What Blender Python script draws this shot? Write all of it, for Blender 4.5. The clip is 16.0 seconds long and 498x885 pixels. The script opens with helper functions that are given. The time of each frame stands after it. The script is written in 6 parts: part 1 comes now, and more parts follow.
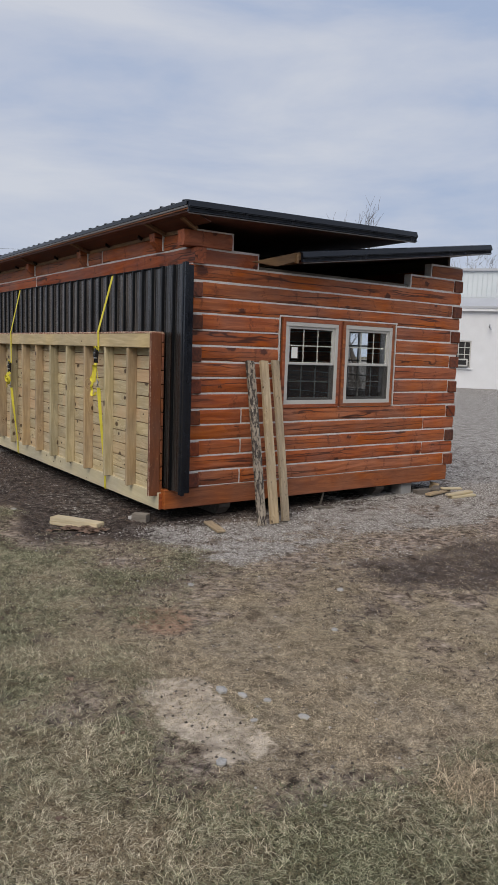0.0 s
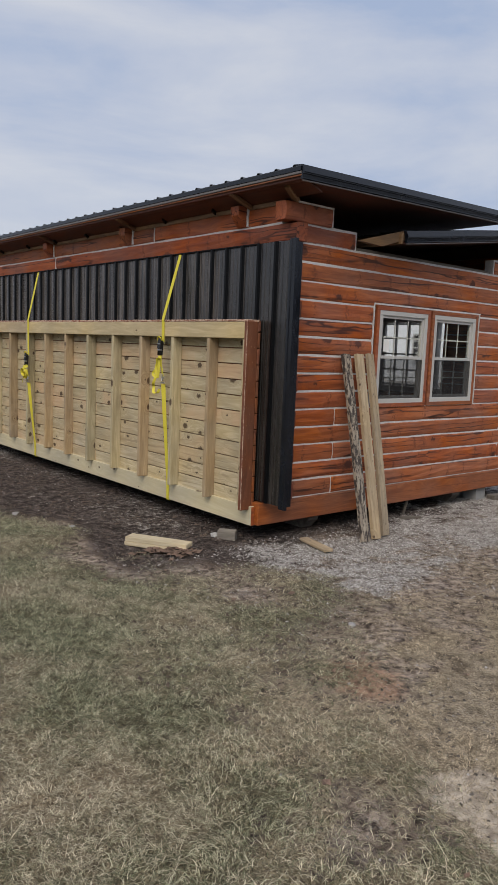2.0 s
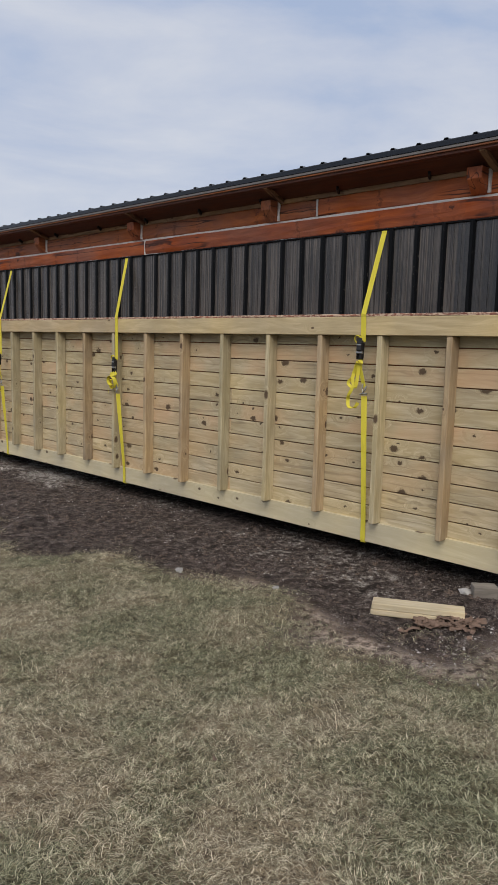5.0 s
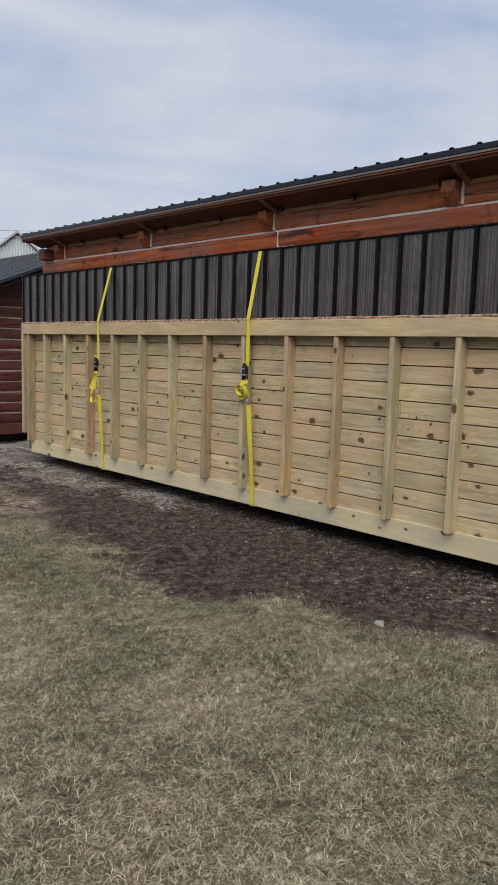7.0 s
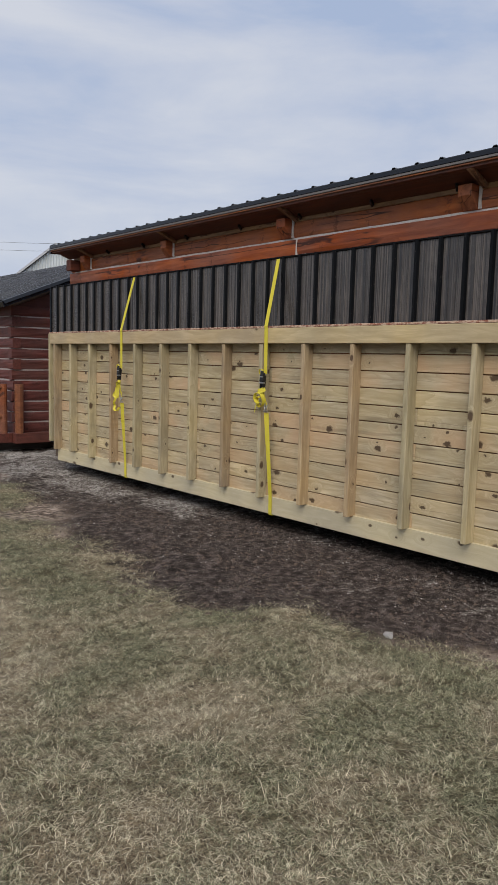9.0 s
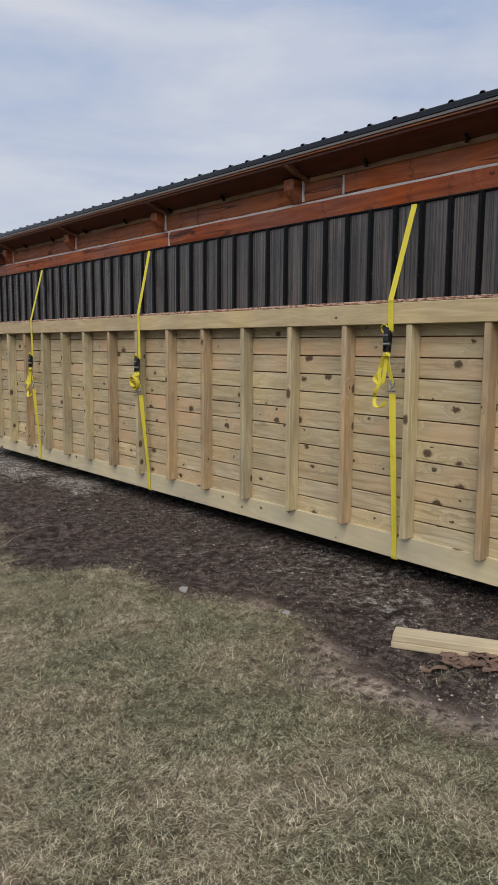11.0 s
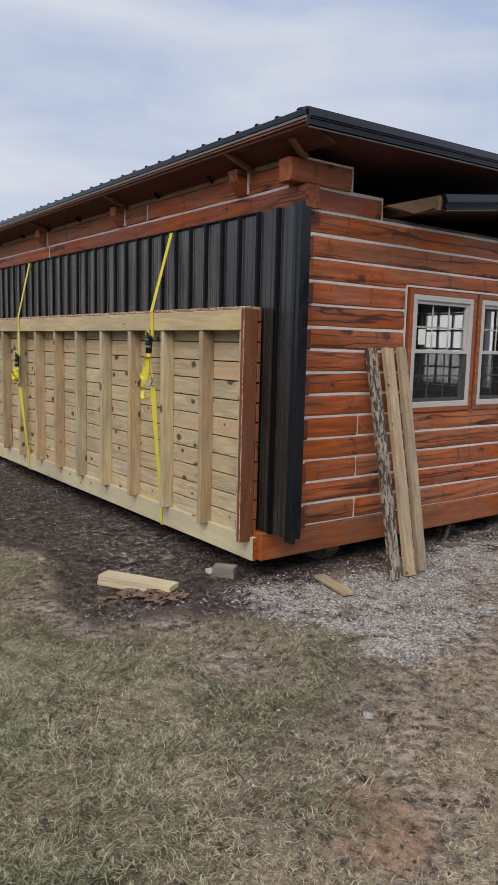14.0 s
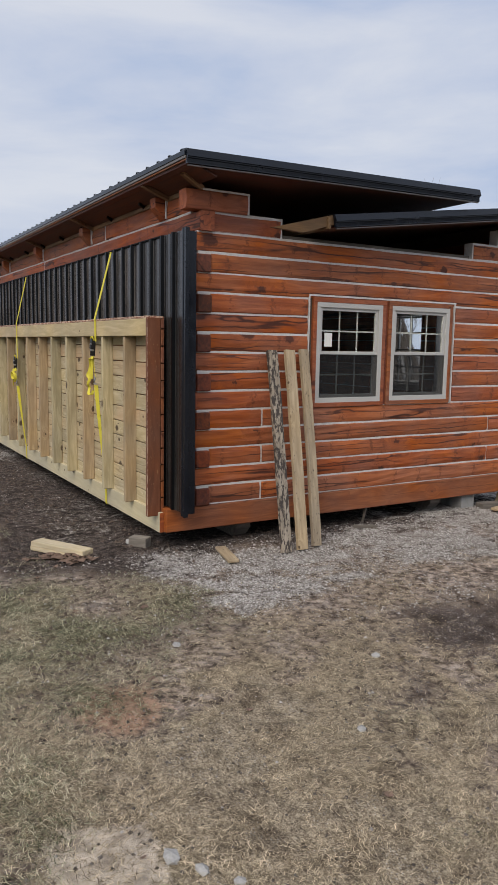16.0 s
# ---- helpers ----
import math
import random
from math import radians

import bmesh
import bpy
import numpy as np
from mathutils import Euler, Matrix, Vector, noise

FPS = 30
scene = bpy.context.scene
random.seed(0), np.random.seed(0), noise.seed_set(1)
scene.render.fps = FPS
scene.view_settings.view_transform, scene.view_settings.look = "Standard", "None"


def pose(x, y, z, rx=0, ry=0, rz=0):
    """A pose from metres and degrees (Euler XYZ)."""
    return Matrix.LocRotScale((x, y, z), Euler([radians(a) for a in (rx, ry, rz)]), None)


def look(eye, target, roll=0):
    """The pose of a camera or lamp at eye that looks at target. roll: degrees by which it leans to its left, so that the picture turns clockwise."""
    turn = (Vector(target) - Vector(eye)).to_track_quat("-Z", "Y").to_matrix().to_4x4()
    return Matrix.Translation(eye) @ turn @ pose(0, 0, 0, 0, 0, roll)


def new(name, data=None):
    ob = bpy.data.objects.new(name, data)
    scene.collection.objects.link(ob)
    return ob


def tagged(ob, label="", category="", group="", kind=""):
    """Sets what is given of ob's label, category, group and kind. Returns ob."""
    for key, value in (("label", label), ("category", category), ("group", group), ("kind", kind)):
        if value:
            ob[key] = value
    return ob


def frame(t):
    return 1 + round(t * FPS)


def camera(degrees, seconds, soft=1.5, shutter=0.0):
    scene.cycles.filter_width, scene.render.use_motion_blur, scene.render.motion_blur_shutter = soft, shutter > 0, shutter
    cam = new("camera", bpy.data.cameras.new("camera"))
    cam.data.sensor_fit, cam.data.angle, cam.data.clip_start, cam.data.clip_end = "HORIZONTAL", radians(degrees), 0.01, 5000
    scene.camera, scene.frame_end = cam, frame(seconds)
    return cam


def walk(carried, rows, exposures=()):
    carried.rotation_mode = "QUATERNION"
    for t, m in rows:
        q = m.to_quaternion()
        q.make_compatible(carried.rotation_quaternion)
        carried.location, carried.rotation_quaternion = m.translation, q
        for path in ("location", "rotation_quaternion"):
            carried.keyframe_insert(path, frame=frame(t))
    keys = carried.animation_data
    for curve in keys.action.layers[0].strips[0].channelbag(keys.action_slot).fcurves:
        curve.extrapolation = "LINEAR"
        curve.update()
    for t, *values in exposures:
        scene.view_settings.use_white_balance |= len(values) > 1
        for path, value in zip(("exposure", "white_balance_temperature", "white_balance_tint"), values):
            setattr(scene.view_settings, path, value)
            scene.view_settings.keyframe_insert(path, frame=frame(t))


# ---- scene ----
cam = camera(37.9, 16.0, 0.8)
PATH = [
    (0, (0.077, 0.123, 1.833), (1.226, 1.742, 1.588), 1.9),
    (0.5, (-0.049, 0.521, 1.801), (1.13, 2.117, 1.548), 1.8),
    (1, (-0.249, 0.958, 1.776), (0.966, 2.519, 1.485), 2.0),
    (1.5, (-0.454, 1.379, 1.779), (0.798, 2.911, 1.486), 2.2),
    (2, (-0.568, 1.89, 1.772), (0.719, 3.4, 1.513), 2.3),
    (2.5, (-0.724, 2.382, 1.763), (0.601, 3.862, 1.531), 2.2),
    (3, (-0.881, 2.873, 1.759), (0.472, 4.331, 1.551), 2.1),
    (3.5, (-0.995, 3.369, 1.792), (0.386, 4.8, 1.583), 2.1),
    (4, (-1.136, 3.816, 1.745), (0.285, 5.207, 1.527), 2.3),
    (4.5, (-1.203, 4.268, 1.723), (0.228, 5.644, 1.486), 2.1),
    (5, (-1.25, 4.754, 1.741), (0.18, 6.128, 1.478), 1.5),
    (5.2, (-1.305, 4.987, 1.731), (0.136, 6.349, 1.464), 1.6),
    (7.3, (-1.395, 6.415, 1.681), (-0.016, 7.845, 1.442), 1.8),
    (7.5, (-1.387, 6.446, 1.649), (-0.012, 7.881, 1.418), 1.9),
    (8, (-1.4, 6.462, 1.643), (-0.037, 7.908, 1.416), 2.0),
    (8.2, (-1.361, 6.447, 1.649), (-0.013, 7.907, 1.425), 1.8),
    (10.3, (-0.854, 5.411, 1.703), (0.428, 6.927, 1.462), 0.8),
    (10.5, (-0.722, 5.246, 1.698), (0.552, 6.767, 1.451), 0.5),
    (11, (-0.498, 4.883, 1.684), (0.785, 6.395, 1.424), 0.4),
    (11.5, (-0.38, 4.511, 1.72), (0.901, 6.026, 1.466), 0.4),
    (12, (-0.231, 4.171, 1.766), (1.031, 5.701, 1.507), 0.5),
    (12.5, (0.015, 3.756, 1.757), (1.249, 5.308, 1.494), 0.9),
    (13, (0.178, 3.39, 1.752), (1.418, 4.936, 1.488), 0.9),
    (13.5, (0.314, 2.992, 1.748), (1.535, 4.554, 1.487), 1.3),
    (14, (0.504, 2.634, 1.739), (1.691, 4.223, 1.476), 1.4),
    (14.5, (0.64, 2.234, 1.728), (1.784, 3.854, 1.464), 1.6),
    (15, (0.756, 1.852, 1.739), (1.847, 3.506, 1.47), 1.7),
    (15.5, (1.0, 1.502, 1.749), (2.044, 3.186, 1.477), 1.2),
    (16, (1.184, 1.118, 1.78), (2.196, 2.823, 1.517), 1.0),
]
EXPOSURE = [(0.0, -0.15), (3.0, -0.09), (8.0, -0.06), (10.5, -0.08), (12.5, -0.1), (14.0, 0.02), (16.0, 0.03)]
walk(cam, [(t, look(eye, target, roll)) for t, eye, target, roll in PATH], EXPOSURE)


# ---- world, sun ----
world = bpy.data.worlds.new("overcast_sky")
scene.world = world
world.use_nodes = True
wn, wl = world.node_tree.nodes, world.node_tree.links
wn.clear()
SUN_DIR = Vector((-0.60, -0.50, 0.76)).normalized()


def wnode(kind, **values):
    n = wn.new(kind)
    for key, value in values.items():
        n.inputs[key].default_value = value
    return n


sky = wn.new("ShaderNodeTexSky")
sky.sky_type, sky.sun_disc = "NISHITA", False
sky.sun_elevation = math.asin(SUN_DIR.z)
sky.sun_rotation = math.atan2(SUN_DIR.x, SUN_DIR.y)
sky.air_density, sky.dust_density = 1.2, 2.0
coord = wn.new("ShaderNodeTexCoord")
stretch = wn.new("ShaderNodeMapping")
stretch.inputs["Scale"].default_value = (1.0, 1.0, 3.4)
stretch.inputs["Rotation"].default_value = (0.06, 0.02, 0.4)
clouds = wnode("ShaderNodeTexNoise", Scale=2.1, Detail=8.0, Roughness=0.56, Distortion=0.35)
ramp = wn.new("ShaderNodeValToRGB")
ramp.color_ramp.elements[0].position, ramp.color_ramp.elements[0].color = 0.36, (0.43, 0.525, 0.725, 1)
ramp.color_ramp.elements[1].position, ramp.color_ramp.elements[1].color = 0.63, (0.70, 0.73, 0.81, 1)
mid = ramp.color_ramp.elements.new(0.47)
mid.color = (0.555, 0.615, 0.76, 1)
scaled = wnode("ShaderNodeVectorMath")
scaled.operation = "SCALE"
scaled.inputs["Scale"].default_value = 0.09
blend = wn.new("ShaderNodeMix")
blend.data_type = "RGBA"
blend.inputs[0].default_value = 0.90
back = wnode("ShaderNodeBackground", Strength=1.0)
wout = wn.new("ShaderNodeOutputWorld")
wl.new(coord.outputs["Generated"], stretch.inputs["Vector"])
wl.new(stretch.outputs["Vector"], clouds.inputs["Vector"])
cover = wn.new("ShaderNodeMapRange")
cover.inputs["From Min"].default_value, cover.inputs["From Max"].default_value = 0.68, 0.95
cover.inputs["To Min"].default_value, cover.inputs["To Max"].default_value = 0.0, 0.085
spread = wn.new("ShaderNodeSeparateXYZ")
thick = wn.new("ShaderNodeMath")
wl.new(coord.outputs["Generated"], spread.inputs[0])
wl.new(spread.outputs[0], cover.inputs["Value"])
wl.new(clouds.outputs["Fac"], thick.inputs[0])
wl.new(cover.outputs[0], thick.inputs[1])
wl.new(thick.outputs[0], ramp.inputs["Fac"])
wl.new(sky.outputs["Color"], scaled.inputs[0])
wl.new(scaled.outputs["Vector"], blend.inputs[6])
wl.new(ramp.outputs["Color"], blend.inputs[7])
wl.new(blend.outputs[2], back.inputs["Color"])
wl.new(back.outputs["Background"], wout.inputs["Surface"])

sun = new("sun", bpy.data.lights.new("sun", "SUN"))
sun.data.energy, sun.data.angle, sun.data.color = 2.55, radians(45), (1.0, 0.90, 0.775)
sun.matrix_world = look(SUN_DIR * 40, (0, 0, 0))


# ---- materials ----
def shader(name, rough=0.7, metal=0.0, spec=0.5):
    m = bpy.data.materials.new(name)
    m.use_nodes = True
    nt = m.node_tree
    p = nt.nodes["Principled BSDF"]
    p.inputs["Roughness"].default_value = rough
    p.inputs["Metallic"].default_value = metal
    p.inputs["Specular IOR Level"].default_value = spec
    return m, nt, p


def node(nt, kind, ins=None, **attrs):
    n = nt.nodes.new(kind)
    for key, value in attrs.items():
        setattr(n, key, value)
    for key, value in (ins or {}).items():
        if isinstance(value, bpy.types.NodeSocket):
            nt.links.new(value, n.inputs[key])
        else:
            n.inputs[key].default_value = value
    return n


def math_node(nt, op, a, b=0.5, clamp=False):
    return node(nt, "ShaderNodeMath", {0: a, 1: b}, operation=op, use_clamp=clamp).outputs[0]


def mixed(nt, fac, a, b, kind="MIX"):
    return node(nt, "ShaderNodeMix", {0: fac, 6: a, 7: b}, data_type="RGBA", blend_type=kind).outputs[2]


def ramped(nt, fac, stops):
    n = node(nt, "ShaderNodeValToRGB", {"Fac": fac})
    ramp_ = n.color_ramp
    ramp_.elements[0].position, ramp_.elements[1].position = stops[0][0], stops[-1][0]
    ramp_.elements[0].color, ramp_.elements[1].color = (*stops[0][1], 1), (*stops[-1][1], 1)
    for place, colour in stops[1:-1]:
        ramp_.elements.new(place).color = (*colour, 1)
    return n.outputs["Color"]


def grey(v):
    return (v, v, v)


def coords(nt, scale=(1, 1, 1), shift=True, kind="Object"):
    """Object coordinates, moved by a random amount for each object, then scaled."""
    tc = node(nt, "ShaderNodeTexCoord").outputs[kind]
    if shift:
        rnd = node(nt, "ShaderNodeObjectInfo").outputs["Random"]
        off = node(nt, "ShaderNodeCombineXYZ", {0: math_node(nt, "MULTIPLY", rnd, 37.0), 1: math_node(nt, "MULTIPLY", rnd, 11.3), 2: math_node(nt, "MULTIPLY", rnd, 23.7)}).outputs[0]
        tc = node(nt, "ShaderNodeVectorMath", {0: tc, 1: off}, operation="ADD").outputs[0]
    return tc, node(nt, "ShaderNodeVectorMath", {0: tc, 1: scale}, operation="MULTIPLY").outputs[0]


def bump(nt, p, height, strength=0.3, distance=0.01):
    n = node(nt, "ShaderNodeBump", {"Height": height, "Strength": strength, "Distance": distance})
    nt.links.new(n.outputs["Normal"], p.inputs["Normal"])


def wood(name, light, dark, knot, rough=0.6, knots=1.0, vary=0.25, grime=None, grain=1.0, cracks=0.0, reds=0.0, lines=0.0, halos=0.25, knot_size=0.11, cells=(3.4, 5.4), ragged=0.09, whorls=0.0):
    """Sawn wood with its grain along the object's x axis, knots and a tint of its own for every piece."""
    m, nt, p = shader(name, rough)
    base, stretched = coords(nt, (1.6, 16, 16))
    warp = node(nt, "ShaderNodeTexNoise", {"Vector": node(nt, "ShaderNodeVectorMath", {0: base, 1: (1.1, 5, 5)}, operation="MULTIPLY").outputs[0], "Scale": 1.0, "Detail": 2.0}).outputs["Fac"]
    # knots: sparse cells
    sep = node(nt, "ShaderNodeSeparateXYZ", {0: base})
    kv = node(nt, "ShaderNodeCombineXYZ", {0: math_node(nt, "MULTIPLY", sep.outputs[0], cells[0]), 1: math_node(nt, "MULTIPLY", math_node(nt, "ADD", sep.outputs[1], sep.outputs[2]), cells[1])}).outputs[0]
    rag = node(nt, "ShaderNodeTexNoise", {"Vector": base, "Scale": 34.0, "Detail": 3.0, "Roughness": 0.65}).outputs["Color"]
    kv = node(nt, "ShaderNodeVectorMath", {0: kv, 1: node(nt, "ShaderNodeVectorMath", {0: rag, 1: (ragged, ragged, 0)}, operation="MULTIPLY").outputs[0]}, operation="ADD").outputs[0]
    cell = node(nt, "ShaderNodeTexVoronoi", {"Vector": kv, "Scale": 1.0, "Randomness": 1.0}, voronoi_dimensions="2D")
    pick = node(nt, "ShaderNodeSeparateColor", {0: cell.outputs["Color"]})
    chosen = math_node(nt, "GREATER_THAN", pick.outputs[0], 1.0 - 0.5 * knots)
    knot_r = math_node(nt, "MULTIPLY", math_node(nt, "ADD", math_node(nt, "MULTIPLY", pick.outputs[1], pick.outputs[1]), 0.3), knot_size)
    core = node(nt, "ShaderNodeMapRange", {"Value": math_node(nt, "DIVIDE", cell.outputs["Distance"], knot_r), "From Min": 0.75, "From Max": 1.25, "To Min": 1.0, "To Max": 0.0}).outputs[0]
    halo = node(nt, "ShaderNodeMapRange", {"Value": cell.outputs["Distance"], "From Min": knot_size * 0.5, "From Max": knot_size * 3.0, "To Min": 1.0, "To Max": 0.0}).outputs[0]
    core, halo = math_node(nt, "MULTIPLY", core, chosen), math_node(nt, "MULTIPLY", halo, chosen)
    lift = node(nt, "ShaderNodeCombineXYZ", {0: 0.0, 1: math_node(nt, "MULTIPLY", halo, 1.6), 2: math_node(nt, "ADD", math_node(nt, "MULTIPLY", warp, 3.2 * grain), math_node(nt, "MULTIPLY", halo, 2.4))}).outputs[0]
    gv = node(nt, "ShaderNodeVectorMath", {0: stretched, 1: lift}, operation="ADD").outputs[0]
    rings = node(nt, "ShaderNodeTexNoise", {"Vector": gv, "Scale": 1.6, "Detail": 5.0, "Roughness": 0.62}).outputs["Fac"]
    fine = node(nt, "ShaderNodeTexNoise", {"Vector": node(nt, "ShaderNodeVectorMath", {0: base, 1: (9, 240, 240)}, operation="MULTIPLY").outputs[0], "Scale": 1.0, "Detail": 2.0}).outputs["Fac"]
    patch = node(nt, "ShaderNodeTexNoise", {"Vector": base, "Scale": 1.7, "Detail": 3.0}).outputs["Fac"]
    col = ramped(nt, rings, [(0.36, dark), (0.52, tuple((a + b) / 2 for a, b in zip(light, dark))), (0.66, light)])
    col = mixed(nt, math_node(nt, "MULTIPLY", fine, 0.35), col, (*dark, 1))
    if lines:
        bands = math_node(nt, "FRACT", math_node(nt, "MULTIPLY", node(nt, "ShaderNodeTexNoise", {"Vector": gv, "Scale": 0.33, "Detail": 1.5}).outputs["Fac"], 17.0))
        bands = node(nt, "ShaderNodeMapRange", {"Value": bands, "From Min": 0.5, "From Max": 0.95}).outputs[0]
        col = mixed(nt, math_node(nt, "MULTIPLY", bands, lines), col, (*dark, 1))
    if cracks:
        cv = node(nt, "ShaderNodeVectorMath", {0: node(nt, "ShaderNodeVectorMath", {0: base, 1: (0.4, 17, 17)}, operation="MULTIPLY").outputs[0], 1: node(nt, "ShaderNodeVectorMath", {0: node(nt, "ShaderNodeTexNoise", {"Vector": base, "Scale": 2.6, "Detail": 3.0}).outputs["Color"], 1: (0, 0.8, 0.8)}, operation="MULTIPLY").outputs[0]}, operation="ADD").outputs[0]
        crack = math_node(nt, "ABSOLUTE", math_node(nt, "SUBTRACT", node(nt, "ShaderNodeTexNoise", {"Vector": cv, "Scale": 0.55, "Detail": 1.0}).outputs["Fac"], 0.5))
        where = node(nt, "ShaderNodeMapRange", {"Value": node(nt, "ShaderNodeTexNoise", {"Vector": base, "Scale": 1.1}).outputs["Fac"], "From Min": 0.40, "From Max": 0.50}).outputs[0]
        crack = math_node(nt, "MULTIPLY", node(nt, "ShaderNodeMapRange", {"Value": crack, "From Min": 0.005, "From Max": 0.018, "To Min": 1.0, "To Max": 0.0}).outputs[0], where)
        col = mixed(nt, math_node(nt, "MULTIPLY", crack, cracks), col, (*knot, 1))
    tone = node(nt, "ShaderNodeObjectInfo").outputs["Random"]
    hsv = node(nt, "ShaderNodeHueSaturation", {"Hue": node(nt, "ShaderNodeMapRange", {"Value": tone, "To Min": 0.496, "To Max": 0.504}).outputs[0],
               "Saturation": node(nt, "ShaderNodeMapRange", {"Value": patch, "From Min": 0.3, "From Max": 0.7, "To Min": 0.88, "To Max": 1.1}).outputs[0],
               "Value": math_node(nt, "ADD", node(nt, "ShaderNodeMapRange", {"Value": math_node(nt, "FRACT", math_node(nt, "MULTIPLY", tone, 7.31)), "To Min": 1 - vary, "To Max": 1 + vary * 0.7}).outputs[0],
                                  node(nt, "ShaderNodeMapRange", {"Value": patch, "From Min": 0.25, "From Max": 0.75, "To Min": -0.16, "To Max": 0.16}).outputs[0]), "Color": col}).outputs[0]
    if reds:
        pink = math_node(nt, "MULTIPLY", node(nt, "ShaderNodeMapRange", {"Value": math_node(nt, "FRACT", math_node(nt, "MULTIPLY", tone, 3.77)), "From Min": 0.72, "From Max": 0.86}).outputs[0], node(nt, "ShaderNodeMapRange", {"Value": patch, "From Min": 0.4, "From Max": 0.6}).outputs[0])
        hsv = mixed(nt, math_node(nt, "MULTIPLY", pink, reds), hsv, (0.53, 0.345, 0.215, 1))
    col = mixed(nt, math_node(nt, "MULTIPLY", halo, halos), hsv, (*dark, 1))
    col = mixed(nt, math_node(nt, "MULTIPLY", core, 0.9), col, (*knot, 1))
    if whorls:
        # ragged upright marks where branches grew from the log
        line = node(nt, "ShaderNodeTexVoronoi", {"W": math_node(nt, "MULTIPLY", sep.outputs[0], 2.6), "Scale": 1.0, "Randomness": 1.0}, voronoi_dimensions="1D")
        tatter = node(nt, "ShaderNodeTexNoise", {"Vector": node(nt, "ShaderNodeVectorMath", {0: base, 1: (22, 24, 24)}, operation="MULTIPLY").outputs[0], "Scale": 1.0, "Detail": 5.0, "Roughness": 0.7, "Distortion": 0.8}).outputs["Fac"]
        near = math_node(nt, "ADD", line.outputs["Distance"], math_node(nt, "MULTIPLY", math_node(nt, "SUBTRACT", tatter, 0.47), 0.95))
        mark = node(nt, "ShaderNodeMapRange", {"Value": near, "From Min": 0.0, "From Max": 0.06, "To Min": 1.0, "To Max": 0.0}).outputs[0]
        mark = math_node(nt, "MULTIPLY", mark, math_node(nt, "GREATER_THAN", node(nt, "ShaderNodeSeparateColor", {0: line.outputs["Color"]}).outputs[0], 0.3))
        col = mixed(nt, math_node(nt, "MULTIPLY", mark, whorls), col, (*knot, 1))
    if grime:
        spots = node(nt, "ShaderNodeTexNoise", {"Vector": node(nt, "ShaderNodeVectorMath", {0: base, 1: grime[3] if len(grime) > 3 else (26, 60, 60)}, operation="MULTIPLY").outputs[0], "Scale": 1.0, "Detail": 6.0, "Roughness": 0.7}).outputs["Fac"]
        mask = node(nt, "ShaderNodeMapRange", {"Value": spots, "From Min": grime[0], "From Max": grime[0] + 0.05}).outputs[0]
        col = mixed(nt, math_node(nt, "MULTIPLY", mask, grime[2]), col, (*grime[1], 1))
    nt.links.new(col, p.inputs["Base Color"])
    nt.links.new(node(nt, "ShaderNodeMapRange", {"Value": rings, "To Min": rough - 0.1, "To Max": rough + 0.15}).outputs[0], p.inputs["Roughness"])
    bump(nt, p, math_node(nt, "SUBTRACT", math_node(nt, "ADD", rings, math_node(nt, "MULTIPLY", fine, 0.5)), math_node(nt, "MULTIPLY", core, 0.4)), 0.35, 0.004)
    return m


def plain(name, colour, rough=0.6, metal=0.0, vary=0.12, scale=9.0, bumps=0.15, spec=0.5, shift=True, fine=90.0):
    """A material with blotches and fine mottling."""
    m, nt, p = shader(name, rough, metal, spec)
    base, _ = coords(nt, shift=shift)
    a = node(nt, "ShaderNodeTexNoise", {"Vector": base, "Scale": scale, "Detail": 5.0, "Roughness": 0.6}).outputs["Fac"]
    b = node(nt, "ShaderNodeTexNoise", {"Vector": base, "Scale": fine, "Detail": 3.0}).outputs["Fac"]
    v = math_node(nt, "ADD", math_node(nt, "MULTIPLY", a, 0.7), math_node(nt, "MULTIPLY", b, 0.3))
    nt.links.new(ramped(nt, v, [(0.3, tuple(c * (1 - vary) for c in colour)), (0.7, tuple(min(1, c * (1 + vary)) for c in colour))]), p.inputs["Base Color"])
    nt.links.new(node(nt, "ShaderNodeMapRange", {"Value": a, "From Min": 0.3, "From Max": 0.7, "To Min": max(0.04, rough - 0.1), "To Max": min(1, rough + 0.1)}).outputs[0], p.inputs["Roughness"])
    bump(nt, p, v, bumps, 0.004)
    return m


LOG = wood("stained_log", (0.45, 0.135, 0.043), (0.245, 0.063, 0.020), (0.055, 0.014, 0.006), 0.62, 0.55, 0.17, cracks=0.95, lines=0.18, halos=0.55, knot_size=0.16, cells=(2.6, 3.6), ragged=0.24, whorls=0.5)
LOG_END = wood("stained_log_end", (0.24, 0.062, 0.024), (0.085, 0.022, 0.010), (0.03, 0.008, 0.004), 0.7, 0.6, 0.4)
BEAM = wood("stained_beam", (0.40, 0.122, 0.040), (0.225, 0.058, 0.018), (0.08, 0.02, 0.007), 0.6, 0.5, 0.1, cracks=0.6, lines=0.45, knot_size=0.15)
BROWN = wood("brown_stained_board", (0.265, 0.090, 0.036), (0.145, 0.044, 0.017), (0.06, 0.014, 0.006), 0.7, 0.4, 0.15, (0.62, (0.42, 0.25, 0.12), 0.5))
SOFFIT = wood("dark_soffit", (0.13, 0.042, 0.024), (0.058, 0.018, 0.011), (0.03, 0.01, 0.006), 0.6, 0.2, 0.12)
PINE = wood("treated_pine", (0.60, 0.52, 0.35), (0.39, 0.315, 0.185), (0.045, 0.022, 0.010), 0.75, 0.75, 0.14, reds=0.65, lines=0.6, grain=0.5, knot_size=0.145, cells=(4.1, 6.0), ragged=0.26, cracks=0.3)
